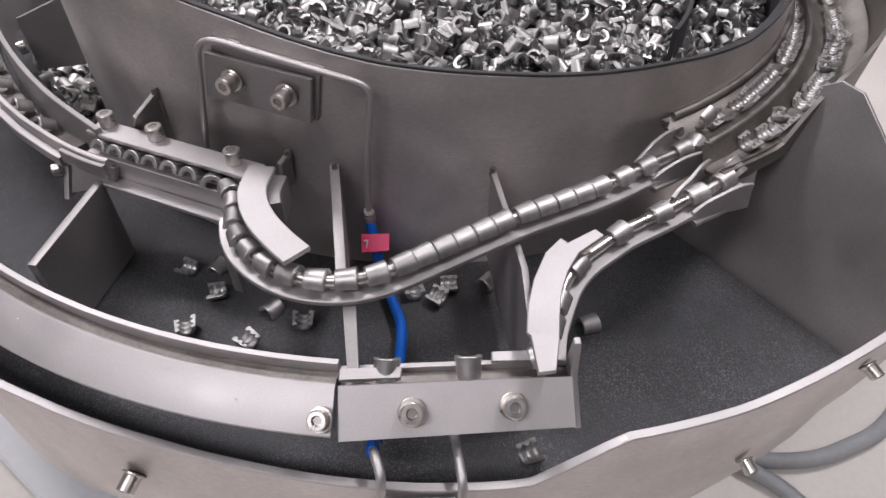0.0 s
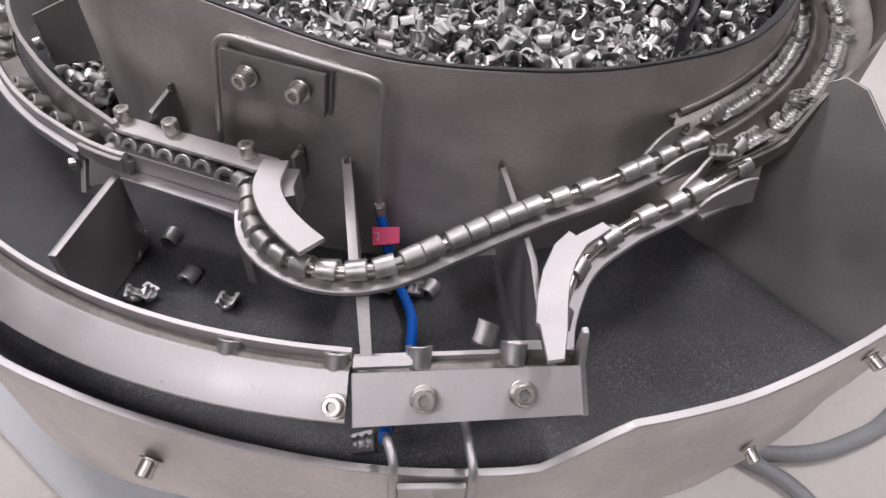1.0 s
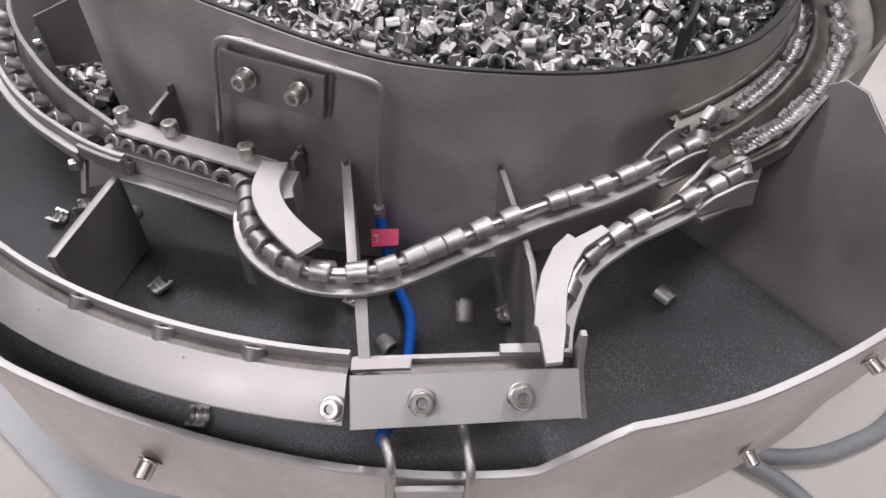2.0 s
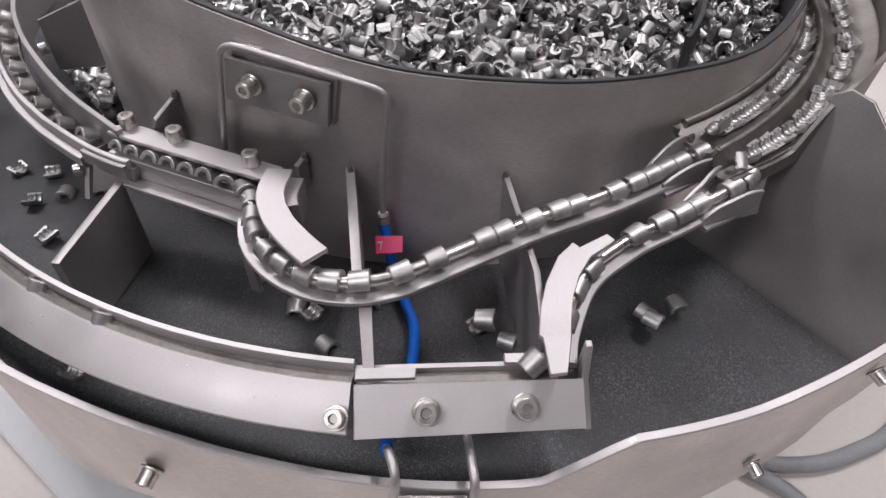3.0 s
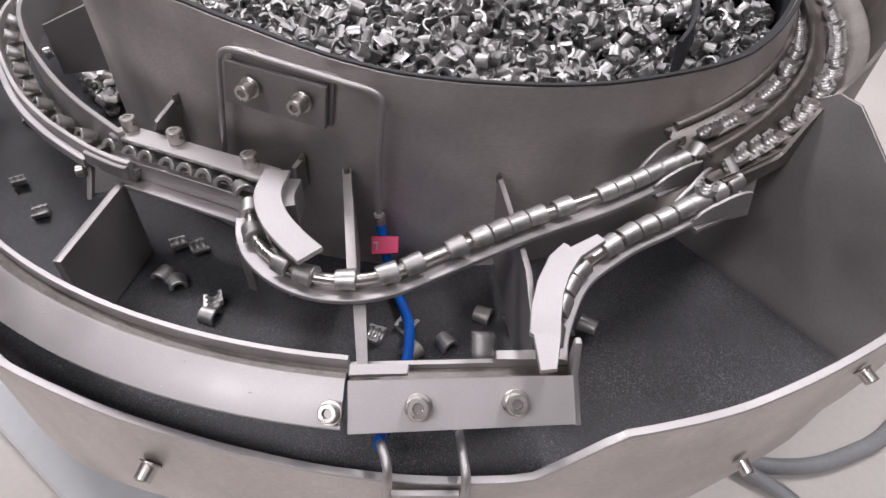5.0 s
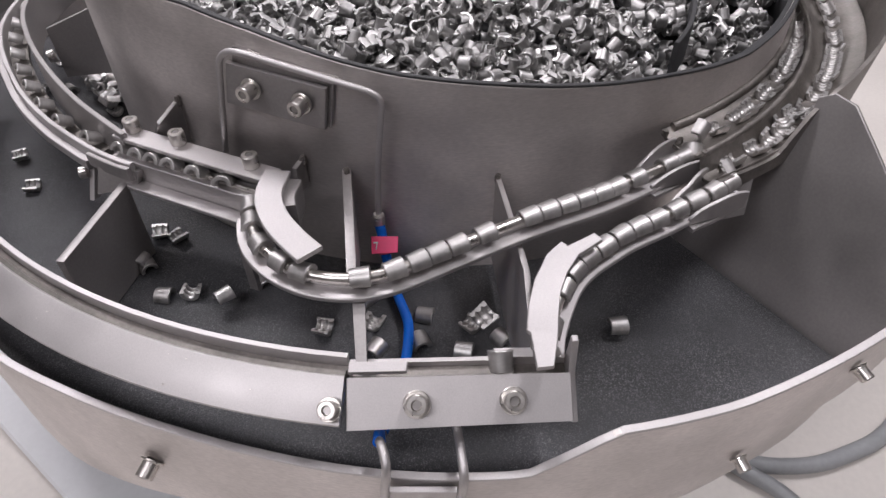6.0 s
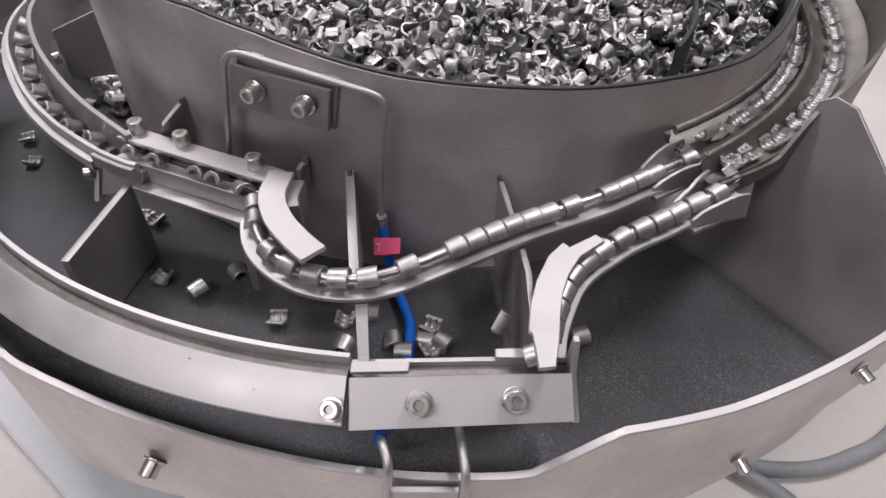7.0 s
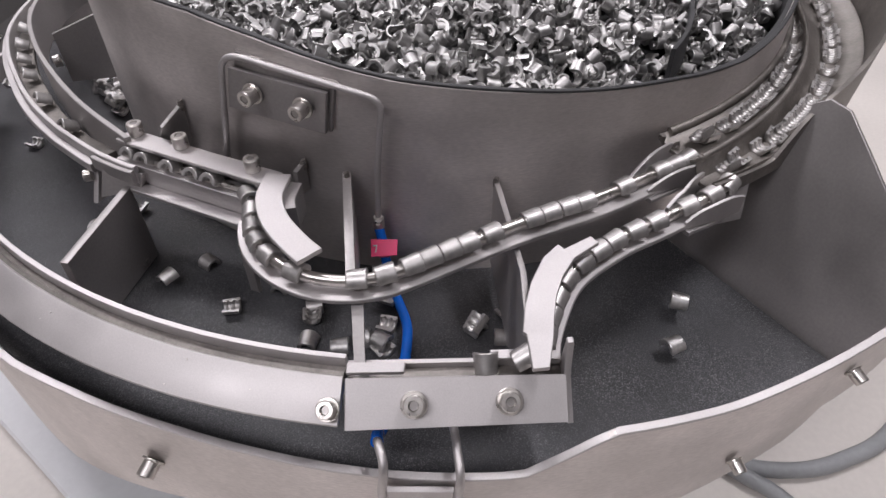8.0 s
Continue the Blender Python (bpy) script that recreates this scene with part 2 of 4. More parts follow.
# ---------------------------------------------------------------- the bowl
def rim_height(a):
    """Height of the inner bowl's rim; it falls to the right like a screw thread."""
    pts = ((-180, 0.150), (-60, 0.153), (-28, 0.149), (-19.9, 0.1426), (-10.4, 0.1321), (-4.7, 0.1268), (0.9, 0.1235), (6.7, 0.1205), (12.8, 0.1170), (19.4, 0.1140), (27, 0.1114), (34.7, 0.1077), (42.1, 0.1050), (50, 0.1070), (60, 0.1130), (75, 0.120), (180, 0.150))
    for (a0, z0), (a1, z1) in zip(pts, pts[1:]):
        if a <= a1:
            k = (a - a0) / (a1 - a0)
            return z0 + (z1 - z0) * k
    return pts[-1][1]


def bowl():
    base = empty("bowl_feeder", "round stainless steel vibratory bowl with black lined outer pan", "bowl feeder")
    bm = bmesh.new()
    rings = []
    for i in range(144):
        a = -180 + i * 2.5
        s, c, z = math.sin(radians(a)), -math.cos(radians(a)), rim_height(a)
        rings.append([bm.verts.new((r * s, r * c, h)) for r, h in ((0.2700, -0.01), (0.2700, z - 0.0012), (0.2694, z - 0.0006), (0.2676, z - 0.0006), (0.2670, z - 0.0012), (0.2670, 0.0))])
    for i in range(144):
        r, q = rings[i], rings[(i + 1) % 144]
        for j in range(6):
            bm.faces.new((r[j], r[(j + 1) % 6], q[(j + 1) % 6], q[j]))
    part("inner_wall", bm, WALL, base, "brushed warm grey steel cylinder wall")
    pts = arc(0.2688, -179.9, 179.9, lambda a: rim_height(a), 2.0)
    part("rim_edge", sweep(pts, bar(-0.0013, 0.0013, -0.0006, 0.0008, 0.0003)), DARK, base, "thin dark edge on the bowl rim")
    bm = bmesh.new()
    rings = []
    for i in range(144):
        a = -180 + i * 2.5
        s, c, z = math.sin(radians(a)), -math.cos(radians(a)), rim_height(a) - 0.0015
        rings.append([bm.verts.new((r * s, r * c, h)) for r, h in ((0.2668, 0.036), (0.2668, z), (0.2640, z), (0.2640, 0.036))])
    for i in range(144):
        r, q = rings[i], rings[(i + 1) % 144]
        for j in range(4):
            bm.faces.new((r[j], r[(j + 1) % 4], q[(j + 1) % 4], q[j]))
    part("inner_lining", bm, DARK, base, "black rubber lining inside the bowl")
    part("bowl_bottom", spin([(0.001, 0.030), (0.2672, 0.030), (0.2672, 0.034), (0.001, 0.036)]), DARK, base)
    part("pan_floor", spin([(0.2695, -0.004), (0.4100, -0.004), (0.4100, 0.0), (0.2695, 0.0)], -200, 31.6, 1.93), GRIT, base, "black gritty wear lining of the pan")

    def between(a, table):
        for (a0, v0), (a1, v1) in zip(table, table[1:]):
            if a <= a1:
                return v0 + (v1 - v0) * max(0.0, a - a0) / (a1 - a0)
        return table[-1][1]

    def low_rim(a):
        return between(a, ((-200, 0.0165), (5.2, 0.0150), (10.3, 0.0400), (18, 0.0395), (25, 0.0440), (32, 0.0470), (60, 0.05)))

    def pan_radius(a):
        """The rolled outer wall is a little out of round."""
        return between(a, ((-200, 0.4142), (-45, 0.4150), (-31, 0.4150), (-26, 0.4124), (-21, 0.4112), (-17, 0.4106), (-11, 0.4116), (-6, 0.4134), (-1, 0.4148), (5.2, 0.4156), (10.3, 0.4146), (17, 0.4152), (28, 0.4146), (60, 0.4142)))

    def foot_radius(a):
        return between(a, ((-200, 0.4158), (5, 0.4160), (17.1, 0.4152), (21.5, 0.4120), (27.4, 0.4096), (32.9, 0.4057), (60, 0.4057)))

    def foot_height(a):
        return between(a, ((-200, -0.085), (-33, -0.085), (-26.5, -0.067), (-17.9, -0.045), (-10, -0.040), (60, -0.040)))
    bm = bmesh.new()
    rings = []
    angles = [-200 + i * 2.5 for i in range(100)] + [5.2, 10.3]
    angles.sort()
    for a in angles:
        s, c, z, r0 = math.sin(radians(a)), -math.cos(radians(a)), low_rim(a), pan_radius(a)
        rb = foot_radius(a)
        rings.append([bm.verts.new((r * s, r * c, h)) for r, h in ((r0 - 0.0015, -0.008), (r0 - 0.0015, z - 0.0004), (r0 - 0.0011, z), (r0 + 0.0011, z), (r0 + 0.0015, z - 0.0004), (rb, foot_height(a)), (rb - 0.003, foot_height(a)), (r0 - 0.004, -0.010))])
    for r, q in zip(rings, rings[1:]):
        for j in range(8):
            bm.faces.new((r[j], r[(j + 1) % 8], q[(j + 1) % 8], q[j]))
    bm.faces.new(rings[0])
    bm.faces.new(rings[-1][::-1])
    part("outer_wall", bm, WALL, base, "brushed steel outer wall with a stepped top edge")
    part("top_edge", sweep(arc(pan_radius, -170, 47, lambda a: low_rim(a) + 0.0004, 1.3), bar(-0.0019, 0.0019, -0.0012, 0.0004, 0.0003)), BLAST, base, "bright bare top edge of the outer wall")
    part("underside", spin([(0.03, -0.026), (0.4000, -0.026), (0.4000, -0.022), (0.03, -0.022)], -200, 31.6, 1.93), DARK, base)
    part("drive_column", spin([(0.12, -0.185), (0.20, -0.185), (0.20, -0.026), (0.12, -0.026)]), DARK, base)
    return base


bowl()


# ---------------------------------------------------------------- the little half shells
def shell_mesh(name, mat, around=8):
    """A slightly conical half shell, 9.6 mm long, axis along x, open downwards, with three ribs inside."""
    bm = bmesh.new()
    L = 0.0048
    a0, a1 = -2, 182
    outer, inner = [], []
    # three rounded ribs across the bore
    stations = [(-L, 0.0048, 0.0036), (-L + 0.0004, 0.0051, 0.0031), (-0.0036, 0.00515, 0.0029), (-0.0028, 0.00519, 0.0032), (-0.0022, 0.00523, 0.0042), (-0.0015, 0.00527, 0.0042), (-0.0009, 0.0053, 0.0032), (0.0, 0.00535, 0.0029), (0.0009, 0.0054, 0.0032), (0.0015, 0.00544, 0.0042), (0.0022, 0.0055, 0.0042), (0.0028, 0.00554, 0.0032), (0.0036, 0.0056, 0.0029), (L - 0.0004, 0.0057, 0.0031), (L, 0.0054, 0.0036)]
    for x, ro, ri in stations:
        outer.append([bm.verts.new((x, ro * math.cos(radians(a0 + (a1 - a0) * k / around)), ro * math.sin(radians(a0 + (a1 - a0) * k / around)))) for k in range(around + 1)])
        inner.append([bm.verts.new((x, ri * math.cos(radians(a0 + (a1 - a0) * k / around)), ri * math.sin(radians(a0 + (a1 - a0) * k / around)))) for k in range(around + 1)])
    for i in range(len(stations) - 1):
        for k in range(around):
            bm.faces.new((outer[i][k], outer[i][k + 1], outer[i + 1][k + 1], outer[i + 1][k]))
            bm.faces.new((inner[i][k], inner[i + 1][k], inner[i + 1][k + 1], inner[i][k + 1]))
        for k in (0, around):
            bm.faces.new((outer[i][k], outer[i + 1][k], inner[i + 1][k], inner[i][k]))
    for i in (0, len(stations) - 1):
        for k in range(around):
            bm.faces.new((outer[i][k], outer[i][k + 1], inner[i][k + 1], inner[i][k]))
    me = bpy.data.meshes.new(name)
    tmp = bpy.data.objects.new("tmp", me)
    finish(tmp, bm, mat, True, 24)
    bpy.data.objects.remove(tmp)
    return me


SHELL_MESH = shell_mesh("half_shell", SHELL, 12)
SHELL_DULL = shell_mesh("half_shell_dull", SHELL_WORN, 8)


def shell(m, label, group, mesh=None):
    ob = new("half_shell", mesh or SHELL_MESH)
    ob.matrix_basis = m
    return tagged(ob, label, "bushing half", group)


def heap():
    """The mass of half shells in the bowl, one body that creeps round the axis."""
    me = SHELL_DULL
    v0 = np.array([v.co[:] for v in me.vertices]) * 0.86
    f0 = [tuple(p.vertices) for p in me.polygons]
    verts, faces = [], []
    rng = random.Random(5)
    count = 0
    for layer in range(3):
        n = 3600 if layer == 0 else 1900
        for i in range(n):
            r = math.sqrt(rng.uniform(0.004 if layer else 0.0002, 0.2580 ** 2))
            a = rng.uniform(0, 2 * math.pi)
            a_front = (math.degrees(math.atan2(math.cos(a), -math.sin(a)))) % 360
            dip = max(0.0, 1 - abs(a_front - 58) / 36) * (r / 0.26) ** 5
            z = 0.099 - 0.052 * dip + 0.026 * (1 - (r / 0.2615) ** 2) + 0.006 * math.sin(3.1 * a) * (r / 0.26) ** 2 + rng.uniform(-0.004, 0.004) - 0.006 * layer
            rot = Euler((rng.uniform(0, 6.28), rng.gauss(0, 0.6), rng.uniform(0, 6.28))).to_matrix()
            p = v0 @ np.array(rot).T + np.array((r * math.cos(a), r * math.sin(a), z))
            base = count * len(v0)
            verts.append(p)
            faces += [tuple(k + base for k in f) for f in f0]
            count += 1
    m = bpy.data.meshes.new("half_shell_heap")
    m.from_pydata(np.concatenate(verts).tolist(), [], faces)
    m.materials.append(SHELL_WORN)
    m.polygons.foreach_set("use_smooth", [True] * len(m.polygons))
    m.set_sharp_from_angle(angle=radians(35))
    ob = new("half_shell_heap", m)
    return tagged(ob, "heap of shiny ribbed steel half shells in the bowl", "metal parts", kind="stuff")


HEAP = heap()
# added core, not a bowl part: its dark colour stands for shade between shells
thing("bowl_cone", spin([(0.001, 0.035), (0.262, 0.035), (0.262, 0.050), (0.19, 0.088), (0.001, 0.108)]), DARK, "dark core added under the heap to shade its gaps", "bowl floor", kind="structure")


# ---------------------------------------------------------------- rails
# centre line of the half shells on the long rail, from the tray's end round the bend to the screwed rail
RAIL_A = [(0.1383, -0.2574, 0.073), (0.1184, -0.2694, 0.0725), (0.083, -0.2906, 0.0716), (0.0397, -0.3115, 0.0707), (0.0042, -0.3313, 0.0697),
          (-0.0112, -0.3401, 0.0693), (-0.0235, -0.3461, 0.0688), (-0.0358, -0.3488, 0.0683), (-0.0484, -0.3483, 0.0679), (-0.0615, -0.3443, 0.0674),
          (-0.0746, -0.3359, 0.0669), (-0.0858, -0.3239, 0.0665), (-0.0925, -0.3111, 0.066), (-0.0960, -0.2975, 0.0665)]
REAR = [(-0.0960, -0.2975, 0.067), (-0.1005, -0.2850, 0.067), (-0.1117, -0.2775, 0.067), (-0.143, -0.2630, 0.067), (-0.1628, -0.2540, 0.067), (-0.179, -0.2460, 0.067),
        (-0.1991, -0.2340, 0.0655), (-0.2259, -0.2135, 0.0600), (-0.2398, -0.2016, 0.0600), (-0.2640, -0.1775, 0.0600), (-0.2890, -0.1467, 0.0600), (-0.3213, -0.0999, 0.0600), (-0.3440, -0.0534, 0.0600), (-0.356, 0.0, 0.0600), (-0.358, 0.06, 0.0600), (-0.345, 0.14, 0.0600), (-0.300, 0.22, 0.0600), (-0.22, 0.29, 0.0600)]
RAIL_B = [(0.1536, -0.2801, 0.072), (0.1357, -0.2921, 0.0703), (0.1265, -0.2959, 0.0686), (0.1104, -0.3049, 0.0669), (0.0919, -0.3144, 0.0652), (0.0796, -0.3226, 0.0635),
          (0.0691, -0.3305, 0.0618), (0.0608, -0.34, 0.0601), (0.0545, -0.3525, 0.0584), (0.049, -0.3673, 0.0567), (0.0470, -0.3782, 0.055)]


def saddle_rail(name, line, label, front, back):
    """A rail of a flat strip with a round rod along it, which the half shells straddle."""
    pts = smooth_path(line)
    ob = empty(name, label, "feed rail", at=line[len(line) // 2])
    part("strip", sweep(pts, bar(-back, front, -0.0066, -0.0038)), BLAST, ob)
    part("rod", tube([p + Vector((0, 0, 0.0004)) for p in pts], 0.0027), BRIGHT, ob, "round polished rod")
    part("web", sweep(pts, bar(-0.0013, 0.0013, -0.0040, -0.001)), BLAST, ob)
    return ob


saddle_rail("long_feed_rail", RAIL_A, "long blasted steel rail with a bend, carrying half shells", 0.0066, 0.0085)
saddle_rail("short_feed_rail", RAIL_B, "short curved blasted steel rail carrying half shells to the front plate", 0.0055, 0.0075)


def rear_rail():
    ob = empty("screwed_rail", "straight blasted steel rail block with three screws on top", "feed rail", at=(-0.14, -0.262, 0.06))
    line = smooth_path([(-0.0885, -0.2850, 0.067), (-0.112, -0.2745, 0.067), (-0.143, -0.2605, 0.067), (-0.1705, -0.2480, 0.067), (-0.187, -0.2400, 0.067)])
    part("body", sweep(line, bar(-0.0052, 0.0060, -0.0220, -0.0022)), BLAST, ob)
    part("back_bar", sweep(line, bar(0.0066, 0.0118, -0.0220, 0.0057)), BLAST, ob)
    part("top_plate", sweep(line, bar(-0.0008, 0.0122, 0.0059, 0.0085)), BLAST, ob)
    part("ledge", sweep(line[2:-3], bar(-0.0135, -0.0054, -0.0165, -0.0138)), BLAST, ob)
    part("guide_rod", tube([p + Vector((0, 0, -0.0010)) for p in line], 0.0017), BRIGHT, ob)
    part("end_block", slab([(-0.1960, -0.2456, 0.0620), (-0.1690, -0.2555, 0.0620), (-0.1739, -0.2546, 0.0500), (-0.1989, -0.2549, 0.0450)], 0.006), PANEL, ob)
    part("end_tab", slab([(-0.2055, -0.2403, 0.0360), (-0.2095, -0.2503, 0.0360), (-0.2067, -0.2366, 0.0590), (-0.2027, -0.2266, 0.0590)], 0.0038), BLAST, ob)
    return line


rear_line = rear_rail()
for bx, by in ((-0.1765, -0.2355), (-0.1460, -0.2490), (-0.1000, -0.2715)):
    screw((bx, by, 0.0756), (0, 0, 1), "bright steel socket head screw on the straight rail", 0.95, False, 0.0080)
screw((-0.2100, -0.2417, 0.0510), (-0.95, -0.3, 0), "bright steel screw in the end tab of the straight rail", 0.8, False)


def left_curve():
    wall = smooth_path([(-0.1780, -0.2435, 0.0785), (-0.2212, -0.2047, 0.0785), (-0.2599, -0.1621, 0.0785), (-0.2968, -0.1135, 0.0785), (-0.3270, -0.0602, 0.0785), (-0.343, 0.0, 0.0785), (-0.345, 0.06, 0.0785), (-0.333, 0.13, 0.0785), (-0.288, 0.21, 0.0785)])
    ob = empty("curved_guide_track", "curved steel guide track with a tall inner wall", "guide track", at=(-0.25, -0.18, 0.05))
    part("inner_wall", sweep(wall, bar(-0.0022, 0.0012, -0.0330, 0.0)), PANEL, ob)
    path = smooth_path(REAR[6:])
    level = [(x, y, 0.067) for x, y, z in REAR]
    # the dark tray steel puts the groove's shade into its colour
    part("groove_floor", sweep(path, bar(-0.0058, 0.0070, -0.0085, -0.0046)), TRAY, ob)
    outer = smooth_path([(-0.1700, -0.2500, 0.067)] + level[5:])
    part("outer_rail", sweep(outer, bar(-0.0088, -0.0058, -0.0110, 0.0004)), BLAST, ob)
    part("outer_step", sweep(outer[8:], bar(-0.0134, -0.0090, -0.0120, -0.0060)), BLAST, ob)
    part("nose", sweep(outer[:9], bar(-0.0118, -0.0090, -0.0095, -0.0012)), PANEL, ob)
    return ob


left_curve()
screw((-0.2845, -0.1207, 0.0660), (0.80, 0.50, 0.10), "bright steel screw through the curved guide wall", 0.95, False)


# ---------------------------------------------------------------- covers, posts and gussets
def cover_plate(name, line, half, label, thick=0.0025):
    pts = smooth_path(line)
    return thing(name, sweep(pts, bar(-half, half, -thick / 2, thick / 2)), BLAST, label, "cover plate")


crescent = cover_plate("crescent_cover", [(-0.0833, -0.2820, 0.079), (-0.0842, -0.3011, 0.079), (-0.0775, -0.3190, 0.079), (-0.0665, -0.3339, 0.079), (-0.0565, -0.3445, 0.079)], 0.0068,
                       "crescent shaped blasted steel cover over the rail bend")
part("support", sweep(smooth_path([(-0.0775, -0.2830, 0.0770), (-0.0785, -0.2970, 0.0770), (-0.0765, -0.3060, 0.0770)]), bar(-0.0060, 0.0012, -0.0200, -0.0015)), PANEL, crescent)


def stepped_cover():
    """The cover over the drop: a bent plate that is wider along its middle, with a notch at each end of the wide part."""
    left = [(0.0727, -0.3245, 0.0735), (0.0597, -0.3312, 0.0715), (0.0572, -0.3276, 0.0710), (0.0500, -0.3342, 0.0690), (0.0430, -0.3485, 0.0670), (0.0392, -0.3617, 0.0650), (0.0376, -0.3734, 0.0615), (0.0392, -0.3745, 0.0610), (0.0407, -0.3897, 0.0570)]
    right = [(0.0760, -0.3292, 0.0735), (0.0683, -0.3339, 0.0715), (0.0640, -0.3371, 0.0710), (0.0576, -0.3469, 0.0690), (0.0537, -0.3570, 0.0670), (0.0516, -0.3680, 0.0650), (0.0510, -0.3743, 0.0615), (0.0506, -0.3769, 0.0610), (0.0481, -0.3888, 0.0570)]
    bm = bmesh.new()
    rings = []
    for a, b in zip(left, right):
        a, b = Vector(a), Vector(b)
        e = (b - a).normalized() * 0.0004
        up = Vector((0, 0, 0.0011))
        rings.append([bm.verts.new(q) for q in (a + e - up, b - e - up, b - up * 0.6, b + up * 0.6, b - e + up, a + e + up, a + up * 0.6, a - up * 0.6)])
    for r, q in zip(rings, rings[1:]):
        for j in range(8):
            bm.faces.new((r[j], r[(j + 1) % 8], q[(j + 1) % 8], q[j]))
    bm.faces.new(rings[0])
    bm.faces.new(rings[-1][::-1])
    return thing("curved_drop_cover", bm, BLAST, "curved light steel cover over the short rail's drop", "cover plate")


stepped_cover()


def weld(at, parent, length=0.006, r=0.0016):
    """A short lumpy weld bead down from a point."""
    rng = random.Random(int(abs(at[0]) * 1e5))
    pts = [Vector(at) + Vector((rng.uniform(-0.0004, 0.0004), 0, -length * k / 6)) for k in range(7)]
    bm = tube(pts, r, 8)
    for v in bm.verts:
        v.co += Vector((rng.uniform(-1, 1), rng.uniform(-1, 1), rng.uniform(-1, 1))) * 0.0003
    return part("weld", bm, TRAY, parent, "lumpy weld bead")


def gusset(name, corners, label, thick=0.003, bead=None):
    ob = thing(name, slab(corners, thick), PANEL, label, "gusset plate")
    if bead:
        weld(bead, ob)
    return ob


gusset("gusset_plate", [(-0.1815, -0.2573, 0.0540), (-0.1911, -0.3193, 0.0510), (-0.1911, -0.3193, 0.001), (-0.1815, -0.2573, 0.001)], "upright steel gusset between the outer band and the straight rail", 0.0045)
gusset("gusset_plate", [(-0.0505, -0.2680, 0.0715), (-0.0400, -0.3440, 0.0612), (-0.0400, -0.3440, 0.0520), (-0.0505, -0.2680, 0.0120)], "upright steel support plate from the bowl wall under the rail bend", 0.0046, (-0.0500, -0.2712, 0.0735))
gusset("gusset_plate", [(0.0316, -0.2705, 0.0680), (0.0370, -0.2985, 0.0620), (0.0415, -0.3350, 0.0610), (0.0415, -0.3720, 0.0560), (0.0415, -0.3720, 0.0380), (0.0380, -0.3400, 0.011), (0.0316, -0.2705, 0.011)],
       "large upright steel support plate beside the curved cover", 0.003, (0.0316, -0.2712, 0.0700))
gusset("gusset_plate", [(-0.1496, -0.2262, 0.0908), (-0.1578, -0.2419, 0.0840), (-0.1667, -0.2334, 0.0700), (-0.1496, -0.2262, 0.0600)], "small bent steel gusset on the bowl wall behind the straight rail", 0.003, (-0.1496, -0.2272, 0.0928))
gusset("gusset_plate", [(-0.0751, -0.2606, 0.0738), (-0.0790, -0.2678, 0.0715), (-0.0790, -0.2708, 0.0560), (-0.0751, -0.2606, 0.0550)], "small steel gusset on the bowl wall behind the crescent cover", 0.003, (-0.0751, -0.2616, 0.0753))
gusset("gusset_plate", [(-0.2514, -0.0891, 0.0930), (-0.2909, -0.0989, 0.0785), (-0.2909, -0.0989, 0.04), (-0.2514, -0.0891, 0.04)], "dark steel gusset between the bowl wall and the curved guide")
gusset("support_leg", [(-0.0388, -0.3540, 0.0590), (-0.0330, -0.3540, 0.0590), (-0.0304, -0.3812, 0.0490), (-0.0352, -0.3812, 0.0490)], "short steel leg joining the rail bend to the outer band", 0.003)
gusset("support_leg", [(-0.1003, -0.3137, 0.0600), (-0.0953, -0.3157, 0.0600), (-0.0953, -0.3157, 0.0270), (-0.1003, -0.3137, 0.0270)], "short hanging steel tab under the rail bend", 0.003)


# ---------------------------------------------------------------- outer band and front plate
def band():
    ob = empty("outer_band", "curved light steel band with a groove along the pan's outer side", "guide band", at=(-0.18, -0.34, 0.04))
    a0, a1 = -78, -5.9
    part("inner_lip", spin([(0.3786, 0.036), (0.3812, 0.036), (0.3818, 0.0505), (0.3814, 0.0512), (0.3790, 0.0512), (0.3786, 0.0505)], a0, a1, 2.0), BLAST, ob)
    # groove in a darker steel than the lip and the face
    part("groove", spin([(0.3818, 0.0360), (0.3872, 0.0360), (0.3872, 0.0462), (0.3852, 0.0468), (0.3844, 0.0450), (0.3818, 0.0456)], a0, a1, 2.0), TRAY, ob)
    part("face", spin([(0.3870, 0.0400), (0.3872, 0.0462), (0.3882, 0.0470), (0.3892, 0.0468), (0.4046, 0.0346), (0.4048, 0.0338), (0.4036, 0.0330)], a0, a1, 2.0), BLAST, ob, "sloping light band face")
    return ob


band()


def spatter():
    """A few tiny weld spatter beads stuck to the band's face."""
    rng = random.Random(3)
    bm = bmesh.new()
    for _ in range(6):
        a = radians(rng.uniform(-36, -7))
        k = rng.uniform(0.1, 0.9)
        r, z = 0.3892 + 0.0164 * k, 0.0470 - 0.0122 * k
        size = rng.uniform(0.0002, 0.0004)
        m = Matrix.Translation((r * math.sin(a), -r * math.cos(a), z)) @ Matrix.Diagonal((size * rng.uniform(1, 2), size, size * 0.8, 1))
        bmesh.ops.create_icosphere(bm, subdivisions=1, radius=1.0, matrix=m)
    return thing("weld_spatter", bm, BRIGHT, "tiny bright weld spatter beads on the band face", "weld spatter", kind="stuff")


spatter()


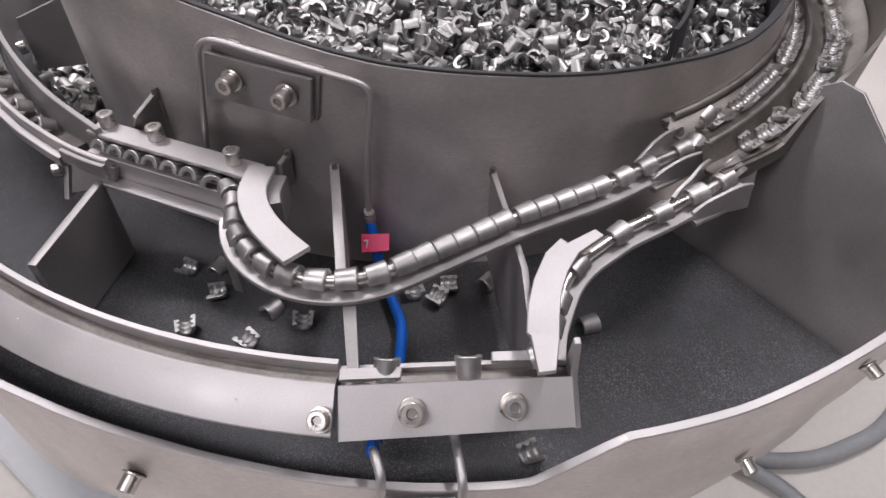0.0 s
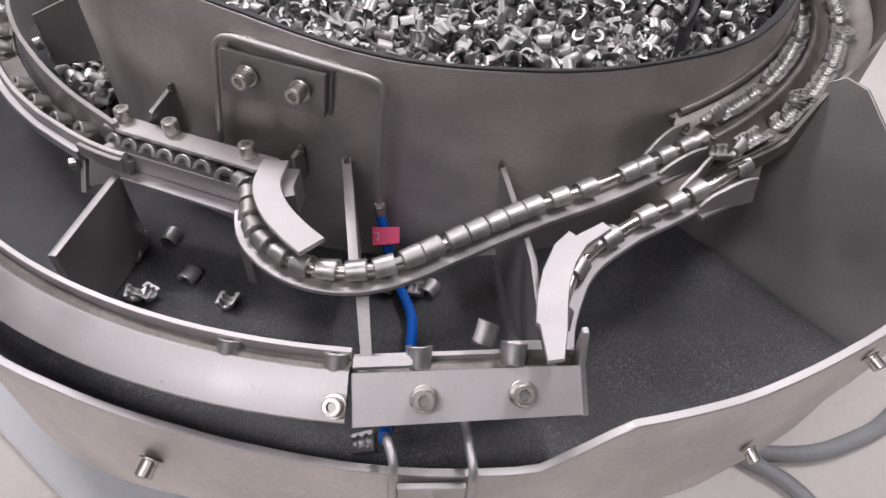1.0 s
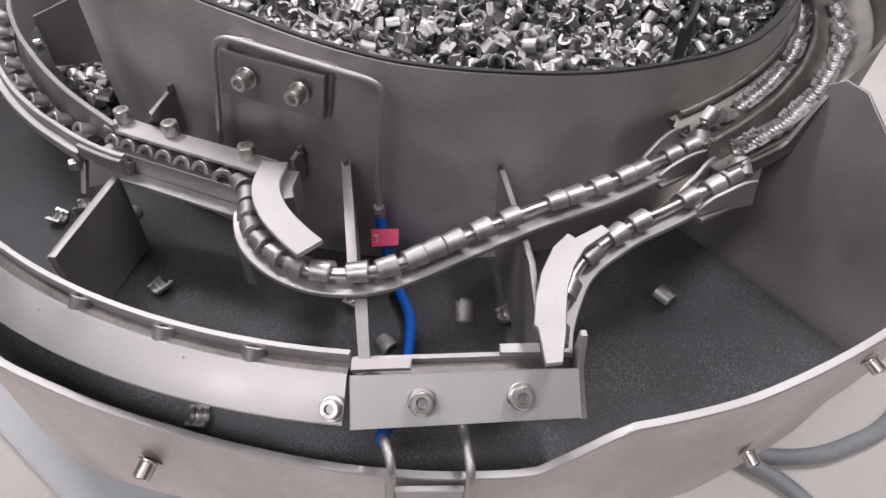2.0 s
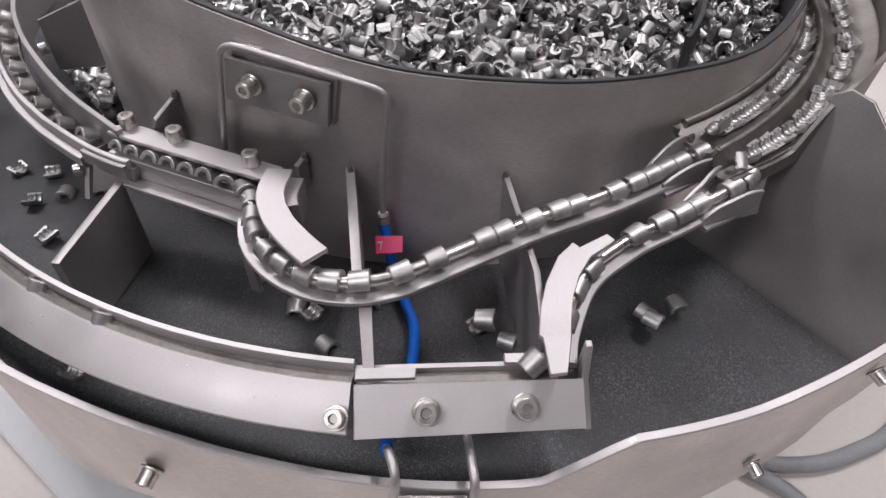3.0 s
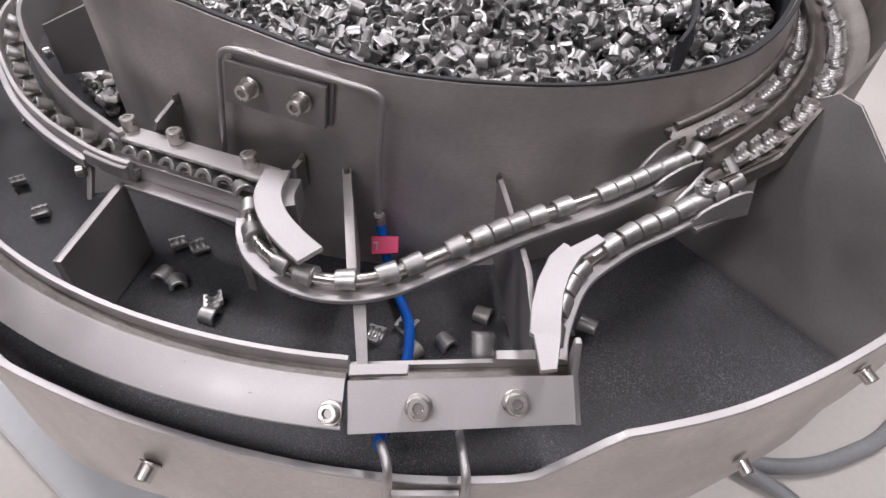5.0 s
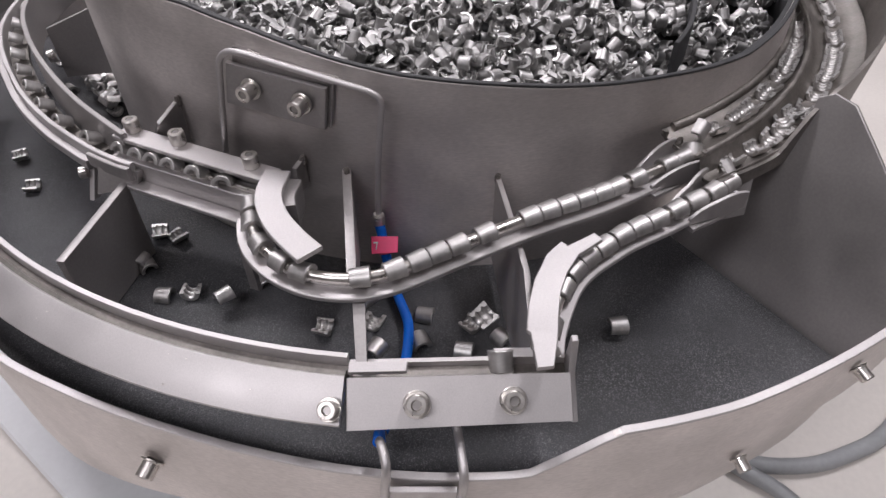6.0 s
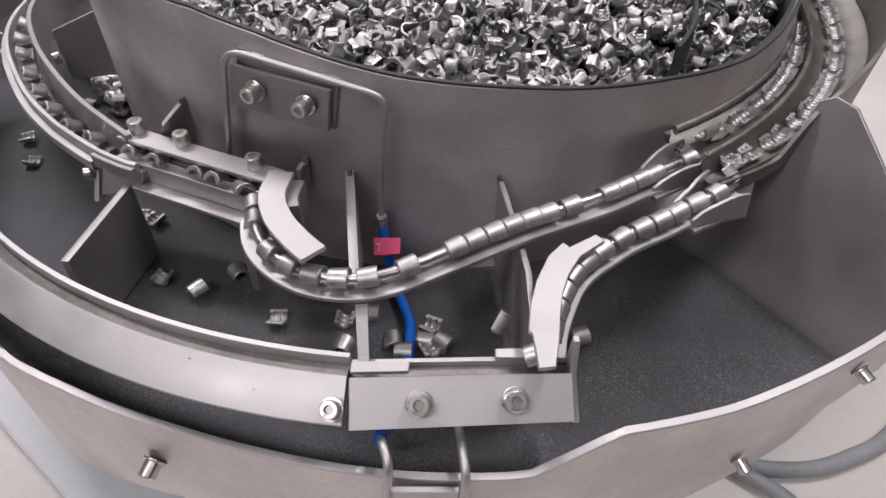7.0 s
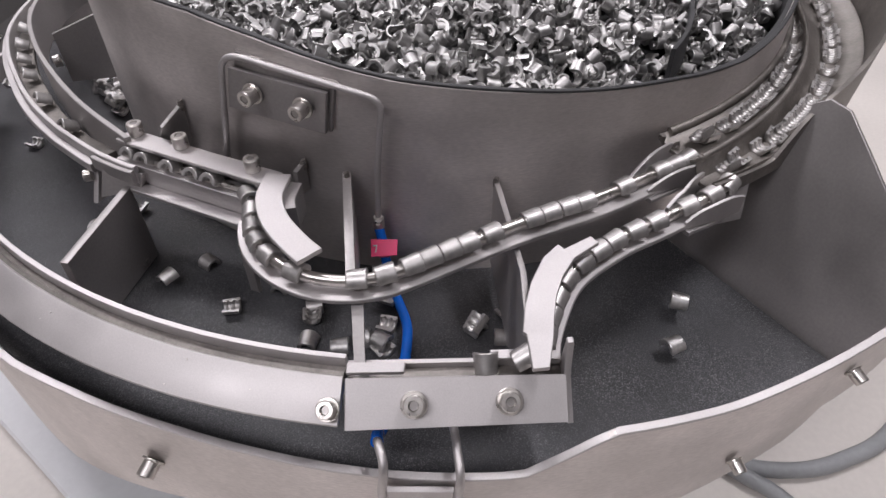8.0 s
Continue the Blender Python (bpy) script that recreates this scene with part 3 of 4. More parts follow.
def front_plate():
    ob = empty("front_plate", "light blasted steel front plate with two screws and a notched top", "front plate", at=(0.01, -0.39, 0.035))
    tl, tr, br, bl = Vector((-0.0388, -0.3868, 0.0468)), Vector((0.0566, -0.3838, 0.0468)), Vector((0.0574, -0.3994, 0.0340)), Vector((-0.0382, -0.4044, 0.0340))
    part("face", slab([tl, tr, br, bl], 0.003), BLAST, ob)
    part("floor_strip", slab([tl + Vector((0, 0.0012, -0.0055)), tr + Vector((0, 0.0012, -0.0055)), tr + Vector((0, 0.0080, -0.0055)), tl + Vector((0, 0.0080, -0.0055))], 0.003), TRAY, ob)
    part("back_strip", slab([tl + Vector((0, 0.0092, -0.008)), tr + Vector((0, 0.0092, -0.008)), tr + Vector((0, 0.0092, -0.0008)), tl + Vector((0, 0.0092, -0.0008))], 0.0022), BLAST, ob)
    part("raised_strip", slab([tl + Vector((0.0005, 0.0008, 0.0018)), tl + Vector((0.0255, 0.0016, 0.0018)), tl + Vector((0.0260, 0.0060, 0.0030)), tl + Vector((0.0005, 0.0055, 0.0030))], 0.0030), BLAST, ob)
    part("raised_strip", slab([tr + Vector((-0.0325, 0.0070, 0.0006)), tr + Vector((-0.0150, 0.0070, 0.0006)), tr + Vector((-0.0150, 0.0115, 0.0016)), tr + Vector((-0.0325, 0.0110, 0.0016))], 0.0030), BLAST, ob)
    part("end_tab", slab([br + Vector((0.0008, 0, -0.001)), tr + Vector((0.0004, -0.001, 0.0012)), tr + Vector((0.0004, 0.0030, 0.0175)), tr + Vector((0.0004, 0.0060, 0.0175)), tr + Vector((0.0004, 0.0110, -0.010)), br + Vector((0.0008, 0.012, -0.003))], 0.0028), BLAST, ob)
    return ob


front_plate()
FACE = Vector((0.02, -0.62, 0.78)).normalized()
for at in ((-0.0088, -0.3965, 0.0417), (0.0318, -0.3945, 0.0417)):
    screw(at, FACE, "bright steel socket head screw with washer on the front plate", 0.98)
screw((-0.0452, -0.3988, 0.0412), Vector((-0.07, -0.60, 0.80)), "bright steel socket head screw with washer at the band's end", 0.88)


# ---------------------------------------------------------------- air line on the bowl wall
def air_line():
    ob = empty("air_nozzle_bracket", "bent steel air pipe clamped to the bowl wall", "air pipe", at=(-0.08, -0.26, 0.10))
    bent = [(-0.1210, -0.2497, 0.0701), (-0.1147, -0.2527, 0.1006), (-0.1100, -0.2548, 0.1235), (-0.1078, -0.2557, 0.1292), (-0.1034, -0.2575, 0.1329), (-0.0957, -0.2605, 0.1339)]
    a, b = Vector(bent[-1]), Vector((-0.0375, -0.2750, 0.1224))
    bent += [tuple(a.lerp(b, k / 5)) for k in range(1, 6)]
    bent += [(-0.0316, -0.2754, 0.1200), (-0.0288, -0.2757, 0.1175), (-0.0280, -0.2758, 0.1131), (-0.0291, -0.2757, 0.1044), (-0.0326, -0.2753, 0.0739), (-0.0346, -0.2750, 0.0411)]
    part("pipe", tube(smooth_path(bent, 0.002), 0.0017), BLAST, ob)
    part("clamp_plate", slab([(-0.1061, -0.2532, 0.1262), (-0.0545, -0.2690, 0.1198), (-0.0581, -0.2683, 0.0964), (-0.1115, -0.2508, 0.1025)], 0.003), PANEL, ob)
    part("backing_plate", slab([(-0.1014, -0.2515, 0.1341), (-0.0502, -0.2665, 0.1244), (-0.0554, -0.2655, 0.0960), (-0.1101, -0.2479, 0.1005)], 0.003), PANEL, ob)
    for u, v in ((0.06, 0.16), (0.68, 0.82)):
        bead = tube([a.lerp(b, u + (v - u) * k / 8) + Vector((0, 0.0012, 0.0008 + 0.0003 * (k % 2))) for k in range(9)], 0.0012, 8)
        part("weld", bead, TRAY, ob, "weld bead between pipe and plate")
    nut = part("nut", lathe([(0.0029, 0), (0.0034, 0.0006), (0.0034, 0.0042), (0.0031, 0.0046), (0.0034, 0.0050), (0.0034, 0.0066), (0.0026, 0.0076)], 12), BRIGHT, ob)
    nut.matrix_parent_inverse = Matrix.Identity(4)
    nut.location = Vector((-0.0344, -0.2755, 0.0386)) - ob.location
    return ob


air_line()
for at in ((-0.0946, -0.2598, 0.1146), (-0.0681, -0.2680, 0.1111)):
    screw(at, (-0.36, -0.93, 0.02), "steel socket head screw with washer on the pipe clamp", 0.95, True, 0.0072)


def hose():
    ob = thing("air_hose", tube(smooth_path([(-0.0344, -0.2760, 0.0390), (-0.0329, -0.2790, 0.0333), (-0.0311, -0.2835, 0.0218), (-0.0286, -0.2868, 0.0060), (-0.0235, -0.3024, 0.0060), (-0.0178, -0.3191, 0.0060), (-0.0167, -0.3327, 0.0060), (-0.0178, -0.3491, 0.0060), (-0.0223, -0.3708, 0.0060), (-0.0256, -0.3905, 0.0110), (-0.0262, -0.3960, 0.0180), (-0.0255, -0.4030, 0.0230)], 0.003), 0.0029, 14),
               BLUE, "glossy blue plastic air hose on the pan floor", "air hose")
    return ob


hose()
tag = thing("hose_tag", slab([(-0.0390, -0.2812, 0.0343), (-0.0236, -0.2812, 0.0343), (-0.0238, -0.2885, 0.0286), (-0.0386, -0.2885, 0.0273)], 0.0012, 0.0003), RED, "bright red tape flag wrapped round the blue hose", "tape tag")
part("wrap", tube([Vector((-0.0324, -0.2790, 0.0314)), Vector((-0.0312, -0.2845, 0.0240))], 0.0036, 14), RED, tag)
MARK = Vector((-0.0376, -0.2846, 0.0331))
part("mark", slab([MARK, MARK + Vector((0.0026, 0, 0.0002)), MARK + Vector((0.0026, -0.0005, -0.0006)), MARK + Vector((0, -0.0005, -0.0008))], 0.0004, 0.0001), WHITE_INK, tag)
part("mark", slab([MARK + Vector((0.0020, 0, 0)), MARK + Vector((0.0027, 0, 0)), MARK + Vector((0.0018, -0.0028, -0.0042)), MARK + Vector((0.0011, -0.0028, -0.0042))], 0.0005, 0.0001), WHITE_INK, tag)


def rim_pipes():
    ob = empty("rim_pipe_clamp", "two bent steel pipes over the pan's rim held by a plate", "pipe clamp", at=(-0.005, -0.42, 0.02))
    left = [(-0.0255, -0.4020, 0.0225), (-0.0235, -0.4095, 0.0310), (-0.0212, -0.4165, 0.0300), (-0.0212, -0.4200, 0.0240), (-0.0225, -0.4210, 0.0100), (-0.0235, -0.4215, -0.0400)]
    right = [(0.0070, -0.3890, 0.0200), (0.0088, -0.4000, 0.0235), (0.0100, -0.4120, 0.0260), (0.0108, -0.4175, 0.0250), (0.0108, -0.4205, 0.0190), (0.0100, -0.4212, 0.0080), (0.0085, -0.4215, -0.0400)]
    part("pipe", tube(smooth_path(left, 0.002), 0.0020), BLAST, ob)
    part("pipe", tube(smooth_path(right, 0.002), 0.0020), BLAST, ob)
    part("clamp_plate", slab([(-0.0205, -0.4190, 0.0125), (0.0082, -0.4190, 0.0125), (0.0082, -0.4190, -0.0200), (-0.0205, -0.4190, -0.0200)], 0.003), BLAST, ob)
    return ob


rim_pipes()
screw((-0.0060, -0.4206, -0.0030), (0, -1, 0), "bright steel screw holding the pipe clamp on the pan wall", 0.95)
for a, z in ((-19.7, -0.0150), (20.7, -0.0160), (28.6, 0.0250)):
    s, c = math.sin(radians(a)), -math.cos(radians(a))
    ob = screw((0.4150 * s, 0.4150 * c, z), (s, c, -0.35), "bright steel bolt with nut standing out of the pan wall", 0.95 if a < 0 else 0.72, True, 0.0085)


# ---------------------------------------------------------------- trays on the right and the big side plate
def tray_z(a):
    return 0.0745 + 0.012 * max(0.0, a - 27) / 60


def tray_mid(a):
    return 0.3035 - 0.0262 * min(1.0, max(0.0, a - 27) / 46)


WALL_TOP = ((20.0, 0.0768), (34.3, 0.0775), (36.0, 0.0930), (37.5, 0.1005), (40.0, 0.1055), (52.0, 0.1150), (112.0, 0.1300))


def trays():
    ob = empty("double_tray", "two side by side steel trays curving round the bowl wall", "feed tray", at=(0.17, -0.23, 0.07))
    a0, a1 = 27.5, 112
    inner = arc(lambda a: (tray_mid(a) + 0.271) / 2, a0, a1, tray_z)

    def trough(line, width_in, width_out, lift_in, lift_out):
        """A dished strip with thickness; heights over the tray's bottom."""
        bm = bmesh.new()
        rings = []
        for p in line:
            a = math.degrees(math.atan2(p.x, -p.y))
            out = Vector((p.x, p.y, 0)).normalized()
            top = []
            wi, wo = width_in(a), width_out(a)
            for u, h in ((-wi, lift_in), (-wi * 0.8, lift_in * 0.5), (-wi * 0.4, 0.0004), (0, 0), (wo * 0.4, 0.0004), (wo * 0.75, lift_out * 0.45), (wo * 0.92, lift_out * 0.95), (wo, lift_out)):
                top.append(p + out * u + Vector((0, 0, h)))
            rings.append([bm.verts.new(q) for q in top] + [bm.verts.new(q - Vector((0, 0, 0.0022))) for q in reversed(top)])
        n = len(rings[0])
        for r, q in zip(rings, rings[1:]):
            for j in range(n):
                bm.faces.new((r[j], r[(j + 1) % n], q[(j + 1) % n], q[j]))
        bm.faces.new(rings[0])
        bm.faces.new(rings[-1][::-1])
        return bm
    part("inner_tray", trough(inner, lambda a: (tray_mid(a) - 0.271) / 2, lambda a: (tray_mid(a) - 0.271) / 2, 0.004, 0.0075), TRAY, ob)
    outer = arc(lambda a: (tray_mid(a) + 0.3185) / 2 + 0.001, 26.5, a1, lambda a: tray_z(a) - 0.002)
    part("outer_tray", trough(outer, lambda a: (0.3185 - tray_mid(a)) / 2 - 0.0005, lambda a: (0.3185 - tray_mid(a)) / 2, 0.0095, 0.006), TRAY, ob)
    part("divider", tube(arc(tray_mid, a0, a1, lambda a: tray_z(a) + 0.0075), 0.0019), TRAY, ob, "rounded weld ridge between the trays")
    bm = bmesh.new()
    rings = []
    for p in arc(0.3195, 26.5, a1, 0.0, 1.0):
        a = math.degrees(math.atan2(p.x, -p.y))
        top = WALL_TOP[-1][1]
        for (a_lo, z_lo), (a_hi, z_hi) in zip(WALL_TOP, WALL_TOP[1:]):
            if a_lo <= a <= a_hi:
                top = z_lo + (z_hi - z_lo) * (a - a_lo) / (a_hi - a_lo)
                break
        out = Vector((p.x, p.y, 0)).normalized()
        flare = 0.10 * (top - 0.08)
        foot = tray_z(a) - 0.006
        rings.append([bm.verts.new(p + out * u + Vector((0, 0, z))) for u, z in ((0, foot), (flare, top), (flare + 0.0022, top), (0.0022, foot))])
    for r, q in zip(rings, rings[1:]):
        for j in range(4):
            bm.faces.new((r[j], r[(j + 1) % 4], q[(j + 1) % 4], q[j]))
    bm.faces.new(rings[0])
    bm.faces.new(rings[-1][::-1])
    part("outer_wall", bm, TRAY, ob, "sheet wall that grows taller round the bend")
    # throats that guide the half shells from each tray onto its rail
    for line, first in ((RAIL_A, 0), (RAIL_B, 2)):
        p = smooth_path(line, 0.003)[first:13]
        for side in (-1, 1):
            lip = []
            for i, q in enumerate(p):
                k = i / (len(p) - 1)
                s = sideways(p)[i]
                lip.append(q + s * side * (0.0125 - 0.0058 * k) + Vector((0, 0, -0.006)))
            part("throat_wall", sweep(lip, bar(-0.0009, 0.0009, 0.0, 0.0135, 0.0003), grow=lambda k: 0.75 + 0.9 * k - 1.35 * k * k), BLAST, ob)
        part("throat_floor", sweep(p, bar(-0.0105, 0.0105, -0.0092, -0.0066)), BLAST, ob)
    for at in ((0.1265, -0.2430, 0.0800), (0.1400, -0.2690, 0.0835), (0.1330, -0.2490, 0.0780)):
        weld(at, ob, 0.004, 0.0019)
    part("inner_lip", tube(arc(0.2716, 29, a1, lambda a: tray_z(a) + 0.0036), 0.0028), TRAY, ob, "weld bead along the bowl wall")
    part("foot", slab([(0.1534, -0.2759, 0.0700), (0.1665, -0.2735, 0.0690), (0.1636, -0.2833, 0.0520), (0.1484, -0.2880, 0.0520)], 0.004), PANEL, ob)
    return ob


trays()
thing("side_plate", slab([(0.1470, -0.2314, -0.003), (0.2185, -0.3497, -0.003), (0.2310, -0.3390, 0.0585), (0.2198, -0.3031, 0.0840), (0.2144, -0.2856, 0.0963), (0.2086, -0.2673, 0.1088), (0.2029, -0.2567, 0.1098), (0.1980, -0.2520, 0.1050), (0.1906, -0.2590, 0.0735), (0.1807, -0.2451, 0.0680), (0.1695, -0.2342, 0.0550)], 0.0025), PANEL,
      "large plain grey steel side plate leaning across the pan", "side plate")
thing("bowl_baffle", sweep(arc(lambda a: 0.240 - 0.0016 * (a - 35) if a < 55 else 0.208, 35, 100, 0.086), bar(-0.0014, 0.0014, 0.0, 0.024)), DARK, "dark curved baffle standing in the heap", "baffle")


# ---------------------------------------------------------------- below the bowl
def ground_hose(pts, r, label):
    return thing("cable_hose", tube(smooth_path(pts, 0.008), r, 14), HOSE, label, "hose")


ground_hose([(0.19, -0.27, -0.178), (0.23, -0.300, -0.178), (0.275, -0.305, -0.178), (0.315, -0.295, -0.178), (0.36, -0.272, -0.178), (0.44, -0.20, -0.178), (0.60, -0.05, -0.178)], 0.0062, "light grey hose lying on the table")
ground_hose([(0.18, -0.26, -0.178), (0.225, -0.305, -0.178), (0.250, -0.325, -0.178), (0.266, -0.352, -0.178), (0.275, -0.40, -0.178), (0.275, -0.55, -0.178)], 0.0060, "grey cable hose curving forward on the table")
thing("white_cover", slab([(-0.420, -0.225, -0.176), (-0.225, -0.372, -0.176), (-0.10, -0.372, -0.176), (-0.10, -0.05, -0.176), (-0.30, -0.05, -0.176)], 0.018, 0.003), WHITE, "smooth white plastic cover lying under the pan", "cover")


# ---------------------------------------------------------------- what moves
def travel(legs):
    """A path in time: legs of (points, speed); gives places at even steps of 0.05 s, with the way ahead."""
    places = []
    for pts, speed in legs:
        line = smooth_path(pts, speed * 0.05)
        places += line if not places else line[1:]
    return places


def turned(ahead, spin_deg, yaw_deg=0.0, lean=0.0):
    """A turn whose x axis points along ahead, rolled about it."""
    x = ahead.normalized()
    z = Vector((0, 0, 1))
    y = z.cross(x).normalized()
    z = x.cross(y)
    m = Matrix((x, y, z)).transposed().to_4x4()
    return m @ pose(0, 0, 0, 0, lean, yaw_deg) @ pose(0, 0, 0, spin_deg)


def clamp01(v):
    return max(0.0, min(1.0, v))


def stream(path, starts, rows_of, label, group, jitter):
    """Half shells that follow one another along a path; starts: how many steps of 0.05 s each is ahead at 0 s."""
    made = []
    rng = random.Random(len(path))
    for s in starts:
        made.append((shell(Matrix.Identity(4), label, group), s, rng.uniform(-jitter, jitter)))
    out = []
    for ob, s, j in made:
        rows = []
        for i in range(0, 41):
            t = i * 0.2
            k = s + t / 0.05
            if k < 0 or k > len(path) - 2:
                k = max(0.0, min(len(path) - 2.0, k))
            i0 = int(k)
            p = path[i0].lerp(path[i0 + 1], k - i0)
            ahead = path[min(i0 + 2, len(path) - 1)] - path[max(i0 - 1, 0)]
            rows.append((t, rows_of(p, ahead, k, j)))
        out.append((ob, rows))
    return out


def queue(first, last, step, rng, gap_chance, gap):
    """Start places along a path, close together with gaps here and there."""
    out, k = [], first
    while k < last:
        out.append(k)
        k += step * rng.uniform(1.0, 1.08)
        if rng.random() < gap_chance:
            k += step * rng.uniform(0.2, gap)
    return out


def motions():
    rng = random.Random(11)
    # heap: creeps round the axis
    walk(HEAP, [(t, pose(0, 0, 0, 0, 0, -2.2 * t)) for t in (0, 2, 4, 6, 8)])

    # stream over the inner tray, the long rail, the bend, the straight rail and the left curve
    tray_in = [tuple(q + Vector((0, 0, 0.0040))) for q in arc(lambda a: (tray_mid(a) + 0.271) / 2, 95, 30, tray_z, 8)]
    path_a = travel([(tray_in + [RAIL_A[0]], 0.034), (RAIL_A[:6], 0.043), (RAIL_A[5:], 0.052), (REAR[:6], 0.050), (REAR[5:], 0.130)])
    n_tray = len(smooth_path(tray_in + [RAIL_A[0]], 0.034 * 0.05))
    n_rail = n_tray + len(smooth_path(RAIL_A[:6], 0.043 * 0.05)) + len(smooth_path(RAIL_A[5:], 0.052 * 0.05))

    def place_a(p, ahead, k, j):
        # ribs up in the tray, tipped over onto the rail, turned across the way on the straight rail
        tip = clamp01((k - n_tray + 14) / 12)
        cross = clamp01((k - n_rail - 2) / 10)
        lift = 0.012 * math.sin(math.pi * tip) * 0.5
        return Matrix.Translation(p + Vector((0, 0, lift + 0.0002 * j))) @ turned(ahead, 180 * (1 - tip) + 16 * j * (1 - tip), 180 - 90 * cross + 9 * j * (1 - tip), -30 * cross)
    starts = queue(-160, len(path_a) - 20, 4.7, rng, 0.33, 1.6)
    for ob, rows in stream(path_a, starts, place_a, "shiny steel half shell riding on the long rail", "half shells on the long rail", 1.0):
        walk(ob, rows)

    # stream over the outer tray, the short rail, the drop, the front plate and the band's groove
    tray_out = [tuple(q + Vector((0, 0, 0.0025))) for q in arc(lambda a: (tray_mid(a) + 0.3185) / 2, 85, 29, tray_z, 8)]
    groove = [(0.0440, -0.3785, 0.0540), (0.0358, -0.3790, 0.0505), (0.0227, -0.3792, 0.0482), (0.0038, -0.3794, 0.0480), (-0.0198, -0.3798, 0.0480), (-0.0340, -0.3802, 0.0472)]
    groove += [tuple(q) for q in arc(0.3838, -8, -85, 0.0446, 6)]
    path_b = travel([(tray_out + [RAIL_B[0]], 0.034), (RAIL_B, 0.036), ([RAIL_B[-1]] + groove[:3], 0.060), (groove[2:6], 0.056), (groove[5:], 0.080)])
    m_tray = len(smooth_path(tray_out + [RAIL_B[0]], 0.034 * 0.05))
    m_rail = m_tray + len(smooth_path(RAIL_B, 0.036 * 0.05))

    def place_b(p, ahead, k, j):
        tip = clamp01((k - m_tray + 14) / 12)
        drop = clamp01((k - m_rail) / 5)
        m = turned(ahead, 180 * (1 - tip) + 18 * j * (1 - tip), 180 + 9 * j * (1 - tip))
        side = Vector((p.x, p.y, 0)).normalized()
        stand = aim((0, 0, 0), side + Vector((0, 0, 0.95)))
        q = m.to_quaternion().slerp(stand.to_quaternion() @ Euler((0, 0, math.pi / 2)).to_quaternion(), drop)
        return Matrix.Translation(p) @ q.to_matrix().to_4x4()
    # seconds at which one after another leaves the short rail; the first four pass into the groove, the air jet blows the later ones back into the pan
    leave = [-1.10, -0.50, 0.05, 0.42, 0.78, 1.40, 2.20, 2.90, 3.55, 4.05, 4.45, 5.30, 5.75, 6.08, 6.38, 7.00, 7.34, 7.64, 7.95]
    while leave[-1] < 24:
        leave.append(leave[-1] + rng.choice((0.30, 0.30, 0.32, 0.36, 0.44, 0.58)))
    starts = [m_rail - t / 0.05 for t in leave]
    made = stream(path_b, starts, place_b, "shiny steel half shell on the short rail's way to the band", "half shells on the short rail", 1.0)
    for n, ((ob, rows), gone) in enumerate(zip(made, leave)):
        blow = gone + 0.50
        if gone > 0.4 and blow < 8.0:
            last = [m for t, m in rows if t <= blow - 0.02][-1]
            start, turn = last.translation.copy(), last.to_euler()
            rows = [(t, m) for t, m in rows if t < blow - 0.02]
            land_a, land_r, drift = -5.0 + 4.1 * ((2 * n) % 5), 0.303 + 0.0085 * ((3 * n) % 5), 3.2 + 0.9 * (n % 4)
            yaw, flip = rng.uniform(-80, 80), rng.choice((0, 180))
            times = [blow + 0.07 * k for k in range(7)] + [0.2 * k for k in range(41) if 0.2 * k > blow + 0.5] + [8.0]
            for t in sorted(set(round(min(t, 8.0), 2) for t in times)):
                u = clamp01((t - blow) / 0.40)
                late = max(0.0, t - blow - 0.40)
                aa = radians(land_a - drift * late)
                x, y = land_r * math.sin(aa), -land_r * math.cos(aa)
                z = start.z + ((0.0055 if flip else 0.0008) - start.z) * u * u + 0.050 * u * (1 - u) + 0.008 * math.exp(-5 * late) * abs(math.sin(11 * late))
                spot = Vector((start.x + (x - start.x) * u, start.y + (y - start.y) * u, z))
                rows.append((t, Matrix.Translation(spot) @ Euler((turn.x + (radians(flip + 360) - turn.x) * u, turn.y * (1 - u), turn.z + (radians(yaw + 12 * late) - turn.z) * u)).to_matrix().to_4x4()))
        walk(ob, rows)

    # half shells that drift round the pan floor and hop
    # each: angle and radius at the start and at half time
    lanes = [(1.7, 0.2906, -18.9, 0.3282), (5.7, 0.2900, -22.9, 0.3263), (-12.9, 0.3232, -44.5, 0.3472), (-16.4, 0.3429, -63.8, 0.3472), (-21.9, 0.3186, -71.5, 0.3585),
             (-15.6, 0.3184, -63.4, 0.3300), (-2.0, 0.2950, -27.5, 0.3025), (0.0, 0.3000, -25.2, 0.2985), (14.0, 0.3300, 2.4, 0.3307), (-25.0, 0.3000, -58.0, 0.3100), (-22.0, 0.3450, -52.0, 0.3520), (-27.0, 0.3100, -66.0, 0.3350)]
    for n, (a0, r0, a4, r4) in enumerate(lanes):
        ob = shell(Matrix.Identity(4), "steel half shell hopping on the black pan floor", "half shells on the pan floor", SHELL_DULL)
        way, flip = 47 * n, (180, 0, 180, 180, 180, 0, 180, 180, 0, 0, 180, 180)[n]
        rows = []
        for i in range(0, 41):
            t = i * 0.2
            k = t / 4 if t < 4 else 1 + 0.75 * (t - 4) / 4
            aa = radians(a0 + (a4 - a0) * k + 0.5 * math.sin(2.3 * t + n))
            r = r0 + (r4 - r0) * min(k, 1.0)
            hop = abs(math.sin(3.1 * t + 1.7 * n)) * 0.0016
            rows.append((t, pose(r * math.sin(aa), -r * math.cos(aa), (0.0054 if flip else 0.0004) + hop, flip + 8 * math.sin(4 * t + n), 6 * math.sin(5 * t + 2 * n), way + 14 * t * (1 if n % 2 else -1))))
        walk(ob, rows)
